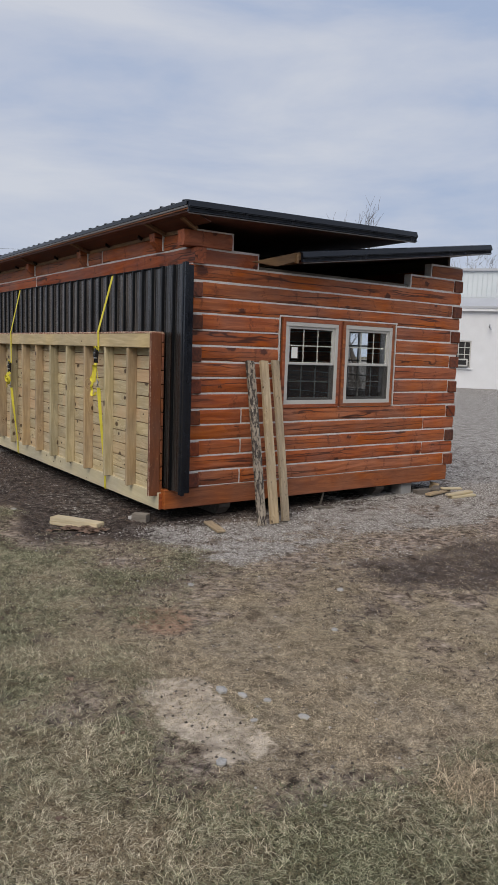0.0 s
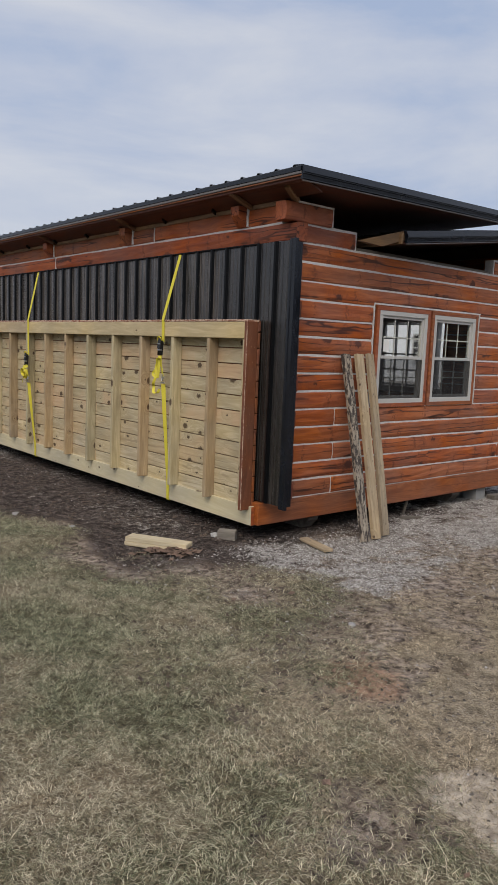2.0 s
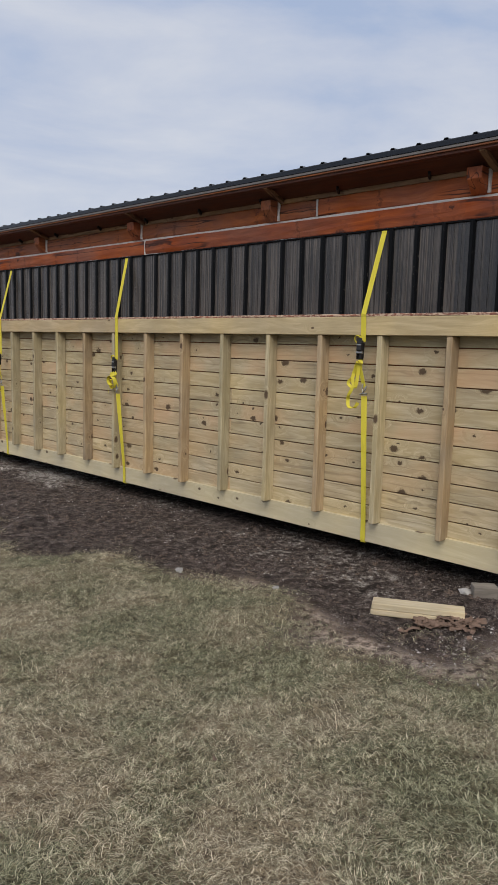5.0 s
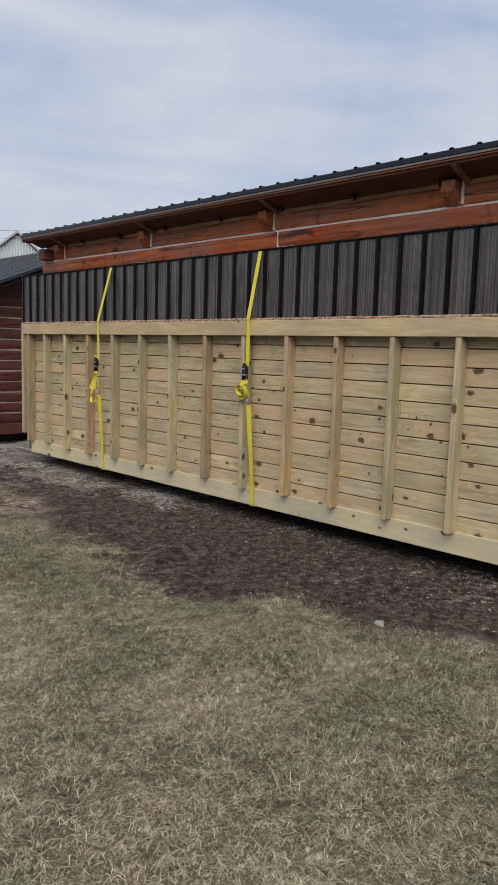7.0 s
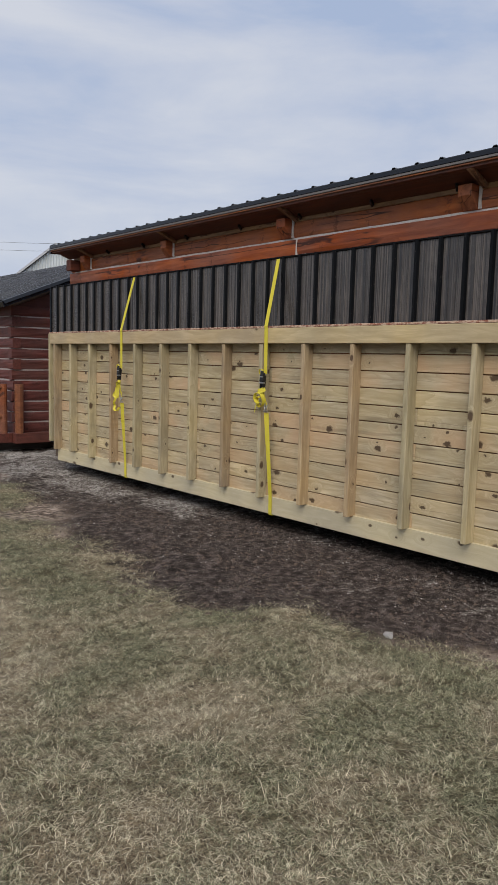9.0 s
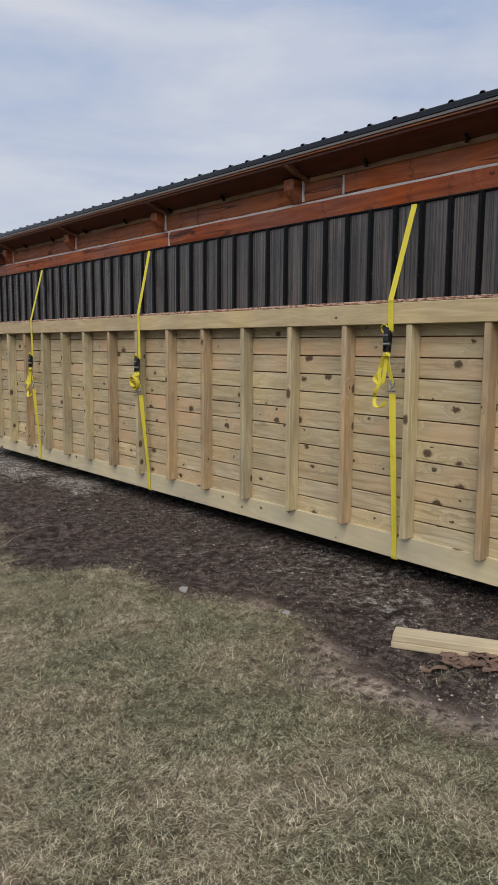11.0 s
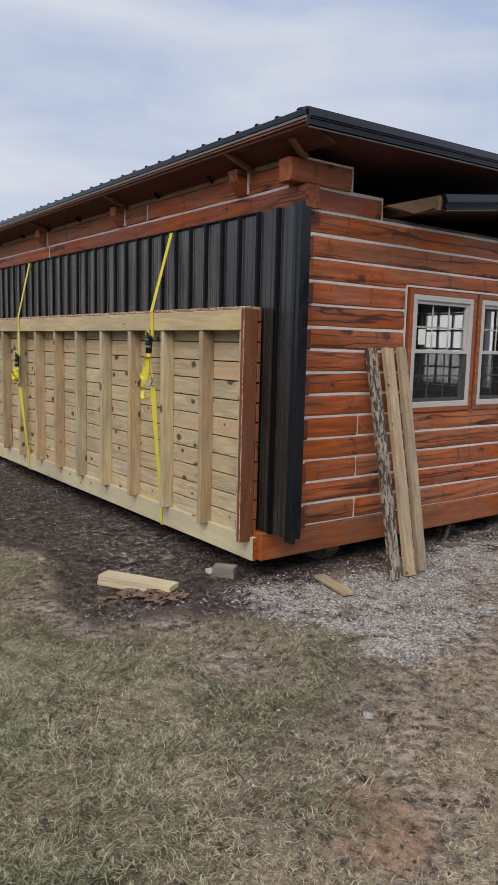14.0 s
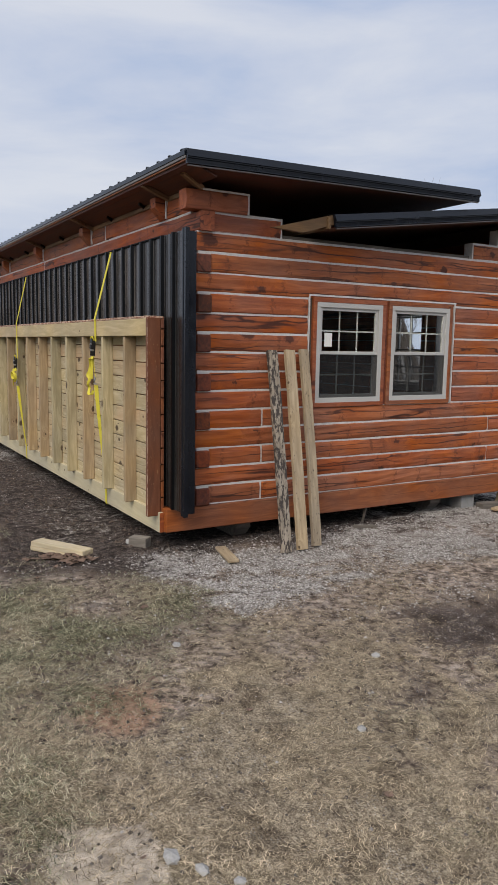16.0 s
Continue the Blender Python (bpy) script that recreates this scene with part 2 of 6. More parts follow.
JOIST = wood("treated_joist", (0.54, 0.475, 0.315), (0.33, 0.28, 0.165), (0.06, 0.03, 0.015), 0.75, 0.8, 0.18, lines=0.5, grain=0.5)
TANJOIST = wood("tan_joist", (0.53, 0.415, 0.265), (0.32, 0.23, 0.135), (0.06, 0.03, 0.015), 0.75, 0.8, 0.18, lines=0.45, reds=0.4, grain=0.5)
LOOKOUT = wood("tan_lookout", (0.36, 0.225, 0.125), (0.17, 0.095, 0.052), (0.05, 0.022, 0.014), 0.8, 0.4, 0.15, (0.56, (0.06, 0.025, 0.016), 0.85, (3, 14, 14)), lines=0.3)
LEDGER = wood("treated_ledger", (0.585, 0.535, 0.37), (0.49, 0.435, 0.285), (0.075, 0.045, 0.025), 0.75, 0.9, 0.05, lines=0.2)
RIM = wood("treated_rim_board", (0.57, 0.465, 0.285), (0.41, 0.32, 0.18), (0.085, 0.05, 0.028), 0.75, 0.4, 0.06, lines=0.45)
PALE = wood("fresh_lumber", (0.64, 0.56, 0.40), (0.47, 0.39, 0.245), (0.16, 0.08, 0.03), 0.75, 0.3, 0.12)
TAN = wood("weathered_board", (0.50, 0.405, 0.275), (0.30, 0.23, 0.145), (0.07, 0.04, 0.02), 0.85, 0.9, 0.15, (0.62, (0.05, 0.04, 0.035), 0.8), lines=0.4)
BARKY = wood("bark_flecked_board", (0.46, 0.40, 0.32), (0.26, 0.21, 0.16), (0.05, 0.035, 0.03), 0.85, 0.3, 0.1, (0.475, (0.035, 0.028, 0.026), 0.95, (12, 36, 36)))
DULL = wood("dull_grey_board", (0.43, 0.35, 0.245), (0.25, 0.195, 0.13), (0.05, 0.03, 0.02), 0.85, 0.5, 0.1, (0.6, (0.05, 0.04, 0.035), 0.8))
GREYWOOD = wood("grey_weathered_wood", (0.20, 0.175, 0.15), (0.10, 0.087, 0.073), (0.05, 0.04, 0.035), 0.85, 0.4, 0.2)
WEATHERED = wood("weathered_offcut", (0.27, 0.245, 0.205), (0.13, 0.115, 0.098), (0.05, 0.04, 0.035), 0.85, 0.4, 0.15)
REDLOG = wood("dark_red_log", (0.150, 0.046, 0.036), (0.075, 0.021, 0.016), (0.04, 0.01, 0.008), 0.6, 0.6, 0.15)
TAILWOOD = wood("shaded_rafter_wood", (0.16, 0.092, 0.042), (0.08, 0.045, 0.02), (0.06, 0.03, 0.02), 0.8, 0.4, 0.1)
FLECKED = wood("ragged_stained_edge", (0.33, 0.15, 0.10), (0.17, 0.05, 0.03), (0.06, 0.02, 0.01), 0.8, 0.3, 0.1, (0.47, (0.58, 0.45, 0.34), 0.85))
CHINK = plain("chinking", (0.58, 0.565, 0.55), 0.8, 0, 0.18, 14, 0.3)
GREYCHINK = plain("grey_chinking", (0.34, 0.31, 0.30), 0.85, 0, 0.2, 14, 0.3)
VINYL = plain("white_vinyl", (0.47, 0.47, 0.455), 0.4, 0, 0.05, 5, 0.03)
CONCRETE = plain("concrete", (0.30, 0.30, 0.29), 0.9, 0, 0.25, 12, 0.6)
DARKIRON = plain("black_iron", (0.007, 0.007, 0.008), 0.5, 0.0, 0.3, 30, 0.2)
STEEL = plain("zinc_steel", (0.42, 0.42, 0.41), 0.35, 0.9, 0.2, 40, 0.1)
# near-black without gloss, standing for the shade in a gap
GAPSHADE = plain("gap_shade_black", (0.006, 0.006, 0.007), 0.6, 0.0, 0.3, 8, 0.1, 0.08)
DRIP = plain("grey_drip_edge", (0.17, 0.16, 0.155), 0.45, 0.3, 0.15, 10, 0.1)
# wood with the dimness of the inside put into its colour
SHADE = plain("shaded_interior_wood", (0.10, 0.07, 0.05), 0.8, 0, 0.3, 3, 0.2)
WHITEWALL = plain("white_painted_wall", (0.66, 0.68, 0.71), 0.8, 0, 0.08, 0.8, 0.2)
PALEMETAL = plain("pale_ribbed_metal", (0.58, 0.63, 0.66), 0.5, 0.2, 0.08, 0.7, 0.05)
GREYROOF = plain("grey_roofing", (0.42, 0.44, 0.48), 0.7, 0, 0.1, 1.0, 0.1)
BARK = plain("tree_bark", (0.10, 0.085, 0.075), 0.9, 0, 0.3, 6, 0.5)
STONE = plain("gravel_stone", (0.34, 0.335, 0.325), 0.9, 0, 0.35, 3, 0.4, shift=False)
LEAF = plain("dry_leaf", (0.17, 0.112, 0.082), 0.8, 0, 0.6, 14, 0.3)
PAPER = plain("paper_label", (0.75, 0.75, 0.72), 0.6, 0, 0.03, 10, 0.0)


def black_metal(name="black_ribbed_metal", dusty=1.0, gloss=0.55, flat=0.0034):
    """Black painted steel; the streaked dusting down the flat pans also paints in their sheen, and the standing ribs
    have none and are dulled to stay black. The sheet's ribs run along x and stand up in z.
    """
    m, nt, p = shader(name, 0.3, 0.0, gloss)
    base, streaky = coords(nt, (0.45, 60, 1), shift=True)
    raw = node(nt, "ShaderNodeTexCoord").outputs["Object"]
    _, fine = coords(nt, (0.3, 210, 1), shift=True)
    _, tall = coords(nt, (1.1, 3.2, 1), shift=True)
    s = node(nt, "ShaderNodeTexNoise", {"Vector": streaky, "Scale": 1.0, "Detail": 4.0, "Roughness": 0.65}).outputs["Fac"]
    f = node(nt, "ShaderNodeTexNoise", {"Vector": fine, "Scale": 1.0, "Detail": 3.0}).outputs["Fac"]
    big = node(nt, "ShaderNodeTexNoise", {"Vector": tall, "Scale": 1.6, "Detail": 3.0, "Roughness": 0.6}).outputs["Fac"]
    speck = node(nt, "ShaderNodeTexNoise", {"Vector": base, "Scale": 55.0, "Detail": 3.0}).outputs["Fac"]
    pan = node(nt, "ShaderNodeMapRange", {"Value": node(nt, "ShaderNodeSeparateXYZ", {0: raw}).outputs[2], "From Min": flat, "From Max": flat + 0.001, "To Min": 1.0, "To Max": 0.0}).outputs[0]
    v = math_node(nt, "ADD", math_node(nt, "MULTIPLY", s, 0.6), math_node(nt, "MULTIPLY", f, 0.4))
    # streaks: part real dirt, part reflected sky painted as a paler colour
    dust_sheen = math_node(nt, "MULTIPLY", node(nt, "ShaderNodeMapRange", {"Value": v, "From Min": 0.42, "From Max": 0.64, "To Min": 0.15}).outputs[0], node(nt, "ShaderNodeMapRange", {"Value": big, "From Min": 0.38, "From Max": 0.62, "To Min": 0.5, "To Max": 1.0}).outputs[0])
    dust_sheen = math_node(nt, "MULTIPLY", math_node(nt, "MULTIPLY", dust_sheen, pan), dusty)
    col = mixed(nt, dust_sheen, (0.004, 0.0045, 0.0055, 1), (0.150, 0.131, 0.117, 1))
    col = mixed(nt, math_node(nt, "MULTIPLY", node(nt, "ShaderNodeMapRange", {"Value": speck, "From Min": 0.66, "From Max": 0.72}).outputs[0], 0.25 * dusty), col, (0.2, 0.18, 0.16, 1))
    nt.links.new(col, p.inputs["Base Color"])
    nt.links.new(node(nt, "ShaderNodeMapRange", {"Value": v, "From Min": 0.3, "From Max": 0.7, "To Min": 0.18, "To Max": 0.36}).outputs[0], p.inputs["Roughness"])
    # ribs lose gloss to look black, in place of dark reflections
    nt.links.new(node(nt, "ShaderNodeMapRange", {"Value": pan, "To Min": 0.1, "To Max": gloss}).outputs[0], p.inputs["Specular IOR Level"])
    bump(nt, p, v, 0.12, 0.002)
    return m


METAL = black_metal()
ROOFMETAL = black_metal("black_roof_metal", 0.25, 0.95, 0.05)
# darker copy for the near sheet, with the deck end's shading in its colour
SHADEDMETAL = black_metal("shaded_black_metal", 0.34, 0.7)
TRIM = plain("black_metal_trim", (0.006, 0.008, 0.013), 0.22, 0.0, 0.25, 6, 0.02, 0.4)


def webbing():
    m, nt, p = shader("yellow_webbing", 0.7)
    base, _ = coords(nt, shift=False, kind="Generated")
    tc = node(nt, "ShaderNodeTexCoord").outputs["Object"]
    w = node(nt, "ShaderNodeTexWave", {"Vector": tc, "Scale": 130.0, "Distortion": 0.5}, bands_direction="Z").outputs["Fac"]
    d = node(nt, "ShaderNodeTexNoise", {"Vector": tc, "Scale": 7.0, "Detail": 4.0}).outputs["Fac"]
    nt.links.new(mixed(nt, math_node(nt, "ADD", math_node(nt, "MULTIPLY", w, 0.25), math_node(nt, "MULTIPLY", d, 0.4)), (0.74, 0.66, 0.06, 1), (0.40, 0.33, 0.02, 1)), p.inputs["Base Color"])
    bump(nt, p, w, 0.3, 0.001)
    return m


WEB = webbing()


def glass():
    m, nt, p = shader("window_glass", 0.02)
    p.inputs["Transmission Weight"].default_value = 1.0
    p.inputs["IOR"].default_value = 1.5
    p.inputs["Base Color"].default_value = (0.86, 0.9, 0.9, 1)
    return m


GLASS = glass()


def screen_mesh():
    m, nt, p = shader("insect_screen", 0.9)
    p.inputs["Base Color"].default_value = (0.012, 0.012, 0.013, 1)
    p.inputs["Alpha"].default_value = 0.42
    return m


SCREEN = screen_mesh()


def ground_material():
    """Soil, gravel, sand and turf, laid out by the sheet's own zones."""
    m, nt, p = shader("ground_soil_and_turf", 0.95, 0, 0.2)
    zone = node(nt, "ShaderNodeSeparateColor", {0: node(nt, "ShaderNodeAttribute", attribute_name="zones").outputs["Color"]})
    turf, gravel, sand = zone.outputs[0], zone.outputs[1], zone.outputs[2]
    zone2 = node(nt, "ShaderNodeSeparateColor", {0: node(nt, "ShaderNodeAttribute", attribute_name="soils").outputs["Color"]})
    red, mud, dry = zone2.outputs[0], zone2.outputs[1], zone2.outputs[2]
    o = node(nt, "ShaderNodeTexCoord").outputs["Object"]
    n1 = node(nt, "ShaderNodeTexNoise", {"Vector": o, "Scale": 1.3, "Detail": 6.0, "Roughness": 0.6}).outputs["Fac"]
    n2 = node(nt, "ShaderNodeTexNoise", {"Vector": o, "Scale": 14.0, "Detail": 7.0, "Roughness": 0.7}).outputs["Fac"]
    n3 = node(nt, "ShaderNodeTexNoise", {"Vector": o, "Scale": 120.0, "Detail": 5.0, "Roughness": 0.75}).outputs["Fac"]
    n4 = node(nt, "ShaderNodeTexNoise", {"Vector": o, "Scale": 4.2, "Detail": 5.0, "Roughness": 0.62}).outputs["Fac"]
    st = node(nt, "ShaderNodeTexVoronoi", {"Vector": o, "Scale": 42.0}, feature="F1")
    st2 = node(nt, "ShaderNodeTexVoronoi", {"Vector": o, "Scale": 95.0}, feature="F1")
    straw = node(nt, "ShaderNodeTexNoise", {"Vector": node(nt, "ShaderNodeVectorMath", {0: o, 1: (120, 95, 80)}, operation="MULTIPLY").outputs[0], "Scale": 1.0, "Detail": 4.0, "Roughness": 0.7, "Distortion": 0.6}).outputs["Fac"]
    soil = ramped(nt, math_node(nt, "ADD", math_node(nt, "MULTIPLY", n2, 0.65), math_node(nt, "MULTIPLY", n3, 0.35)), [(0.40, (0.055, 0.040, 0.032)), (0.49, (0.215, 0.168, 0.132)), (0.59, (0.47, 0.385, 0.315))])
    purple = ramped(nt, math_node(nt, "ADD", math_node(nt, "MULTIPLY", n2, 0.4), math_node(nt, "MULTIPLY", n3, 0.6)), [(0.39, (0.05, 0.038, 0.034)), (0.5, (0.165, 0.137, 0.123)), (0.60, (0.39, 0.34, 0.31))])
    soil = mixed(nt, node(nt, "ShaderNodeMapRange", {"Value": n4, "From Min": 0.5, "From Max": 0.6, "To Max": 0.55}).outputs[0], soil, purple)
    dark = ramped(nt, math_node(nt, "ADD", math_node(nt, "MULTIPLY", n2, 0.4), math_node(nt, "MULTIPLY", n3, 0.6)), [(0.40, (0.008, 0.006, 0.005)), (0.50, (0.045, 0.033, 0.028)), (0.60, (0.19, 0.155, 0.14))])
    stones = ramped(nt, node(nt, "ShaderNodeSeparateColor", {0: st.outputs["Color"]}).outputs[0], [(0.0, (0.12, 0.10, 0.09)), (0.5, (0.40, 0.38, 0.36)), (1.0, (0.74, 0.725, 0.70))])
    stones = mixed(nt, node(nt, "ShaderNodeMapRange", {"Value": st.outputs["Distance"], "From Min": 0.5, "From Max": 0.8}).outputs[0], stones, (0.075, 0.062, 0.055, 1))
    grit = ramped(nt, node(nt, "ShaderNodeSeparateColor", {0: st2.outputs["Color"]}).outputs[1], [(0.0, (0.14, 0.12, 0.10)), (1.0, (0.55, 0.53, 0.50))])
    stones = mixed(nt, node(nt, "ShaderNodeMapRange", {"Value": n2, "From Min": 0.46, "From Max": 0.56}).outputs[0], stones, grit)
    hay = ramped(nt, straw, [(0.36, (0.085, 0.064, 0.046)), (0.5, (0.27, 0.22, 0.155)), (0.63, (0.50, 0.425, 0.31))])
    green = ramped(nt, straw, [(0.36, (0.030, 0.028, 0.018)), (0.5, (0.125, 0.118, 0.074)), (0.64, (0.33, 0.30, 0.20))])
    lush = node(nt, "ShaderNodeMapRange", {"Value": node(nt, "ShaderNodeSeparateXYZ", {0: o}).outputs[0], "From Min": 0.4, "From Max": 1.7, "To Min": -0.05, "To Max": 0.04}).outputs[0]
    turfcol = mixed(nt, node(nt, "ShaderNodeMapRange", {"Value": math_node(nt, "SUBTRACT", n1, lush), "From Min": 0.43, "From Max": 0.64}).outputs[0], green, hay)
    edge = lambda v, lo=0.35, hi=0.65, amp=3.2: node(nt, "ShaderNodeMapRange", {"Value": math_node(nt, "ADD", v, math_node(nt, "MULTIPLY", math_node(nt, "SUBTRACT", math_node(nt, "ADD", math_node(nt, "MULTIPLY", n2, 0.7), math_node(nt, "MULTIPLY", n3, 0.3)), 0.5), amp)), "From Min": lo, "From Max": hi}, interpolation_type="SMOOTHSTEP").outputs[0]
    col = mixed(nt, edge(mud), soil, dark)
    col = mixed(nt, math_node(nt, "MULTIPLY", edge(red, 0.4, 0.95), 0.85), col, mixed(nt, n3, (0.27, 0.14, 0.085, 1), (0.50, 0.33, 0.23, 1)))
    col = mixed(nt, edge(dry, 0.4, 0.75), col, hay)
    col = mixed(nt, edge(gravel, 0.3, 0.7), col, stones)
    col = mixed(nt, edge(sand, 0.3, 0.6, 1.6), col, mixed(nt, node(nt, "ShaderNodeMapRange", {"Value": n2, "From Min": 0.35, "From Max": 0.65}).outputs[0], (0.40, 0.34, 0.27, 1), (0.62, 0.535, 0.435, 1)))
    turfcol = mixed(nt, 1.0, turfcol, (0.80, 0.765, 0.70, 1), "MULTIPLY")
    col = mixed(nt, edge(turf, 0.35, 0.65), col, turfcol)
    specks = math_node(nt, "MULTIPLY", node(nt, "ShaderNodeMapRange", {"Value": st2.outputs["Distance"], "From Min": 0.22, "From Max": 0.34, "To Min": 1.0, "To Max": 0.0}).outputs[0], math_node(nt, "GREATER_THAN", node(nt, "ShaderNodeSeparateColor", {0: st2.outputs["Color"]}).outputs[2], 0.72))
    col = mixed(nt, math_node(nt, "MULTIPLY", specks, math_node(nt, "SUBTRACT", 0.75, math_node(nt, "MULTIPLY", turf, 0.75))), col, grit)
    col = mixed(nt, 0.22, col, mixed(nt, n1, grey(0.35) + (1,), grey(0.75) + (1,)), "MULTIPLY")
    stain = ramped(nt, n4, [(0.36, (0.50, 0.47, 0.45)), (0.48, grey(1.0)), (0.66, grey(1.15))])
    col = mixed(nt, math_node(nt, "SUBTRACT", 0.9, math_node(nt, "MULTIPLY", turf, 0.55)), col, stain, "MULTIPLY")
    mottle = ramped(nt, n2, [(0.36, (0.50, 0.48, 0.47)), (0.5, grey(1.0)), (0.64, grey(1.45))])
    col = mixed(nt, math_node(nt, "SUBTRACT", math_node(nt, "SUBTRACT", 0.8, math_node(nt, "MULTIPLY", sand, 0.55)), math_node(nt, "MULTIPLY", mud, 0.25), True), col, mottle, "MULTIPLY")
    nt.links.new(col, p.inputs["Base Color"])
    rough_h = math_node(nt, "ADD", math_node(nt, "MULTIPLY", n2, 0.8), math_node(nt, "MULTIPLY", n3, 0.5))
    rough_h = math_node(nt, "ADD", rough_h, math_node(nt, "MULTIPLY", math_node(nt, "SUBTRACT", 1.0, st.outputs["Distance"]), math_node(nt, "MULTIPLY", gravel, 0.7)))
    bump(nt, p, rough_h, 0.8, 0.02)
    return m


GROUND = ground_material()


def blade_material(name="grass_blades", dry=0.0, tint=(1, 1, 1)):
    """Blades of winter grass: dull green in patches, straw-coloured elsewhere, lighter and darker from tuft to tuft."""
    m, nt, p = shader(name, 0.85, 0, 0.25)
    r = node(nt, "ShaderNodeNewGeometry").outputs["Random Per Island"]
    o = node(nt, "ShaderNodeTexCoord").outputs["Object"]
    n = node(nt, "ShaderNodeTexNoise", {"Vector": o, "Scale": 1.3, "Detail": 4.0}).outputs["Fac"]
    tuft = node(nt, "ShaderNodeTexNoise", {"Vector": o, "Scale": 17.0, "Detail": 3.0, "Roughness": 0.6}).outputs["Fac"]
    live = ramped(nt, r, [(0.0, (0.028, 0.030, 0.015)), (0.5, (0.145, 0.154, 0.086)), (1.0, (0.49, 0.475, 0.325))])
    dead = ramped(nt, r, [(0.0, (0.065, 0.050, 0.033)), (0.5, (0.298, 0.258, 0.176)), (1.0, (0.72, 0.645, 0.475))])
    f = math_node(nt, "ADD", n, math_node(nt, "MULTIPLY", math_node(nt, "SUBTRACT", math_node(nt, "FRACT", math_node(nt, "MULTIPLY", r, 13.7)), 0.5), 0.3))
    lush = node(nt, "ShaderNodeMapRange", {"Value": node(nt, "ShaderNodeSeparateXYZ", {0: o}).outputs[0], "From Min": 0.4, "From Max": 1.7, "To Min": -0.05, "To Max": 0.04}).outputs[0]
    f = math_node(nt, "SUBTRACT", f, lush)
    col = mixed(nt, node(nt, "ShaderNodeMapRange", {"Value": f, "From Min": 0.415 - dry, "From Max": 0.58 - dry}).outputs[0], live, dead)
    nt.links.new(mixed(nt, 1.0, col, ramped(nt, tuft, [(q, tuple(v * c for c in tint)) for q, v in ((0.36, 0.87), (0.5, 1.1), (0.64, 1.3))]), "MULTIPLY"), p.inputs["Base Color"])
    return m


BLADE = blade_material()
STRAW = blade_material("dry_straw", 0.22, (1.0, 0.93, 0.90))


def pebble_material(name="loose_gravel", tones=((0.0, (0.10, 0.085, 0.075)), (0.55, (0.30, 0.28, 0.265)), (1.0, (0.66, 0.65, 0.63)))):
    m, nt, p = shader(name, 0.9, 0, 0.3)
    r = node(nt, "ShaderNodeNewGeometry").outputs["Random Per Island"]
    o = node(nt, "ShaderNodeTexCoord").outputs["Object"]
    n = node(nt, "ShaderNodeTexNoise", {"Vector": o, "Scale": 60.0, "Detail": 3.0}).outputs["Fac"]
    c = ramped(nt, r, tones)
    nt.links.new(mixed(nt, n, c, mixed(nt, 0.6, c, (0.10, 0.085, 0.07, 1))), p.inputs["Base Color"])
    return m


PEBBLE = pebble_material()
GRIT = pebble_material("dark_grit", [(0.0, (0.030, 0.024, 0.021)), (0.7, (0.10, 0.085, 0.078)), (0.93, (0.24, 0.22, 0.205)), (1.0, (0.55, 0.53, 0.51))])
CLOD = plain("soil_clod", (0.095, 0.072, 0.058), 0.95, 0, 0.6, 7, 0.3, 0.2, shift=False)

# ---- building helpers ----
WORLD_OF = {}


def thing(name, at, label, category, group="", kind=""):
    """An empty at the base of a thing."""
    e = tagged(new(name), label, category, group, kind)
    e.empty_display_size = 0.1
    e.matrix_basis = Matrix.Translation(at)
    WORLD_OF[e] = Matrix.Translation(at)
    return e


def hang(ob, parent, m):
    """Puts ob at the world pose m, under parent."""
    WORLD_OF[ob] = m
    if parent:
        ob.parent = parent
        ob.matrix_basis = WORLD_OF[parent].inverted() @ m
    else:
        ob.matrix_basis = m
    return ob


def mesh_of(name, bm, material, smooth=False):
    me = bpy.data.meshes.new(name)
    bm.to_mesh(me)
    bm.free()
    if material:
        me.materials.append(material)
    if smooth:
        me.shade_smooth()
    return me


def part(name, bm, material, parent, label="", m=None, smooth=False):
    """A bmesh, in world coordinates less m, as one mesh object under a thing or part."""
    me = bm if isinstance(bm, bpy.types.Mesh) else mesh_of(name, bm, material, smooth)
    ob = hang(new(name, me), parent, m or Matrix())
    return tagged(ob, label)


def add_box(bm, x0, x1, y0, y1, z0, z1):
    v = [bm.verts.new(c) for c in ((x0, y0, z0), (x1, y0, z0), (x1, y1, z0), (x0, y1, z0), (x0, y0, z1), (x1, y0, z1), (x1, y1, z1), (x0, y1, z1))]
    for q in ((3, 2, 1, 0), (4, 5, 6, 7), (0, 1, 5, 4), (1, 2, 6, 5), (2, 3, 7, 6), (3, 0, 4, 7)):
        bm.faces.new([v[i] for i in q])
    return v


BOXES = {}


def box(lx, ly, lz, bevel=0.004, material=None):
    """A mesh of a box about its middle, with worn edges; alike boxes share it."""
    key = (round(lx, 3), round(ly, 3), round(lz, 3), bevel, material)
    if key not in BOXES:
        bm = bmesh.new()
        add_box(bm, -lx / 2, lx / 2, -ly / 2, ly / 2, -lz / 2, lz / 2)
        if bevel:
            bmesh.ops.bevel(bm, geom=bm.edges[:], offset=bevel, segments=1, affect="EDGES")
        BOXES[key] = mesh_of("box", bm, material)
    return BOXES[key]


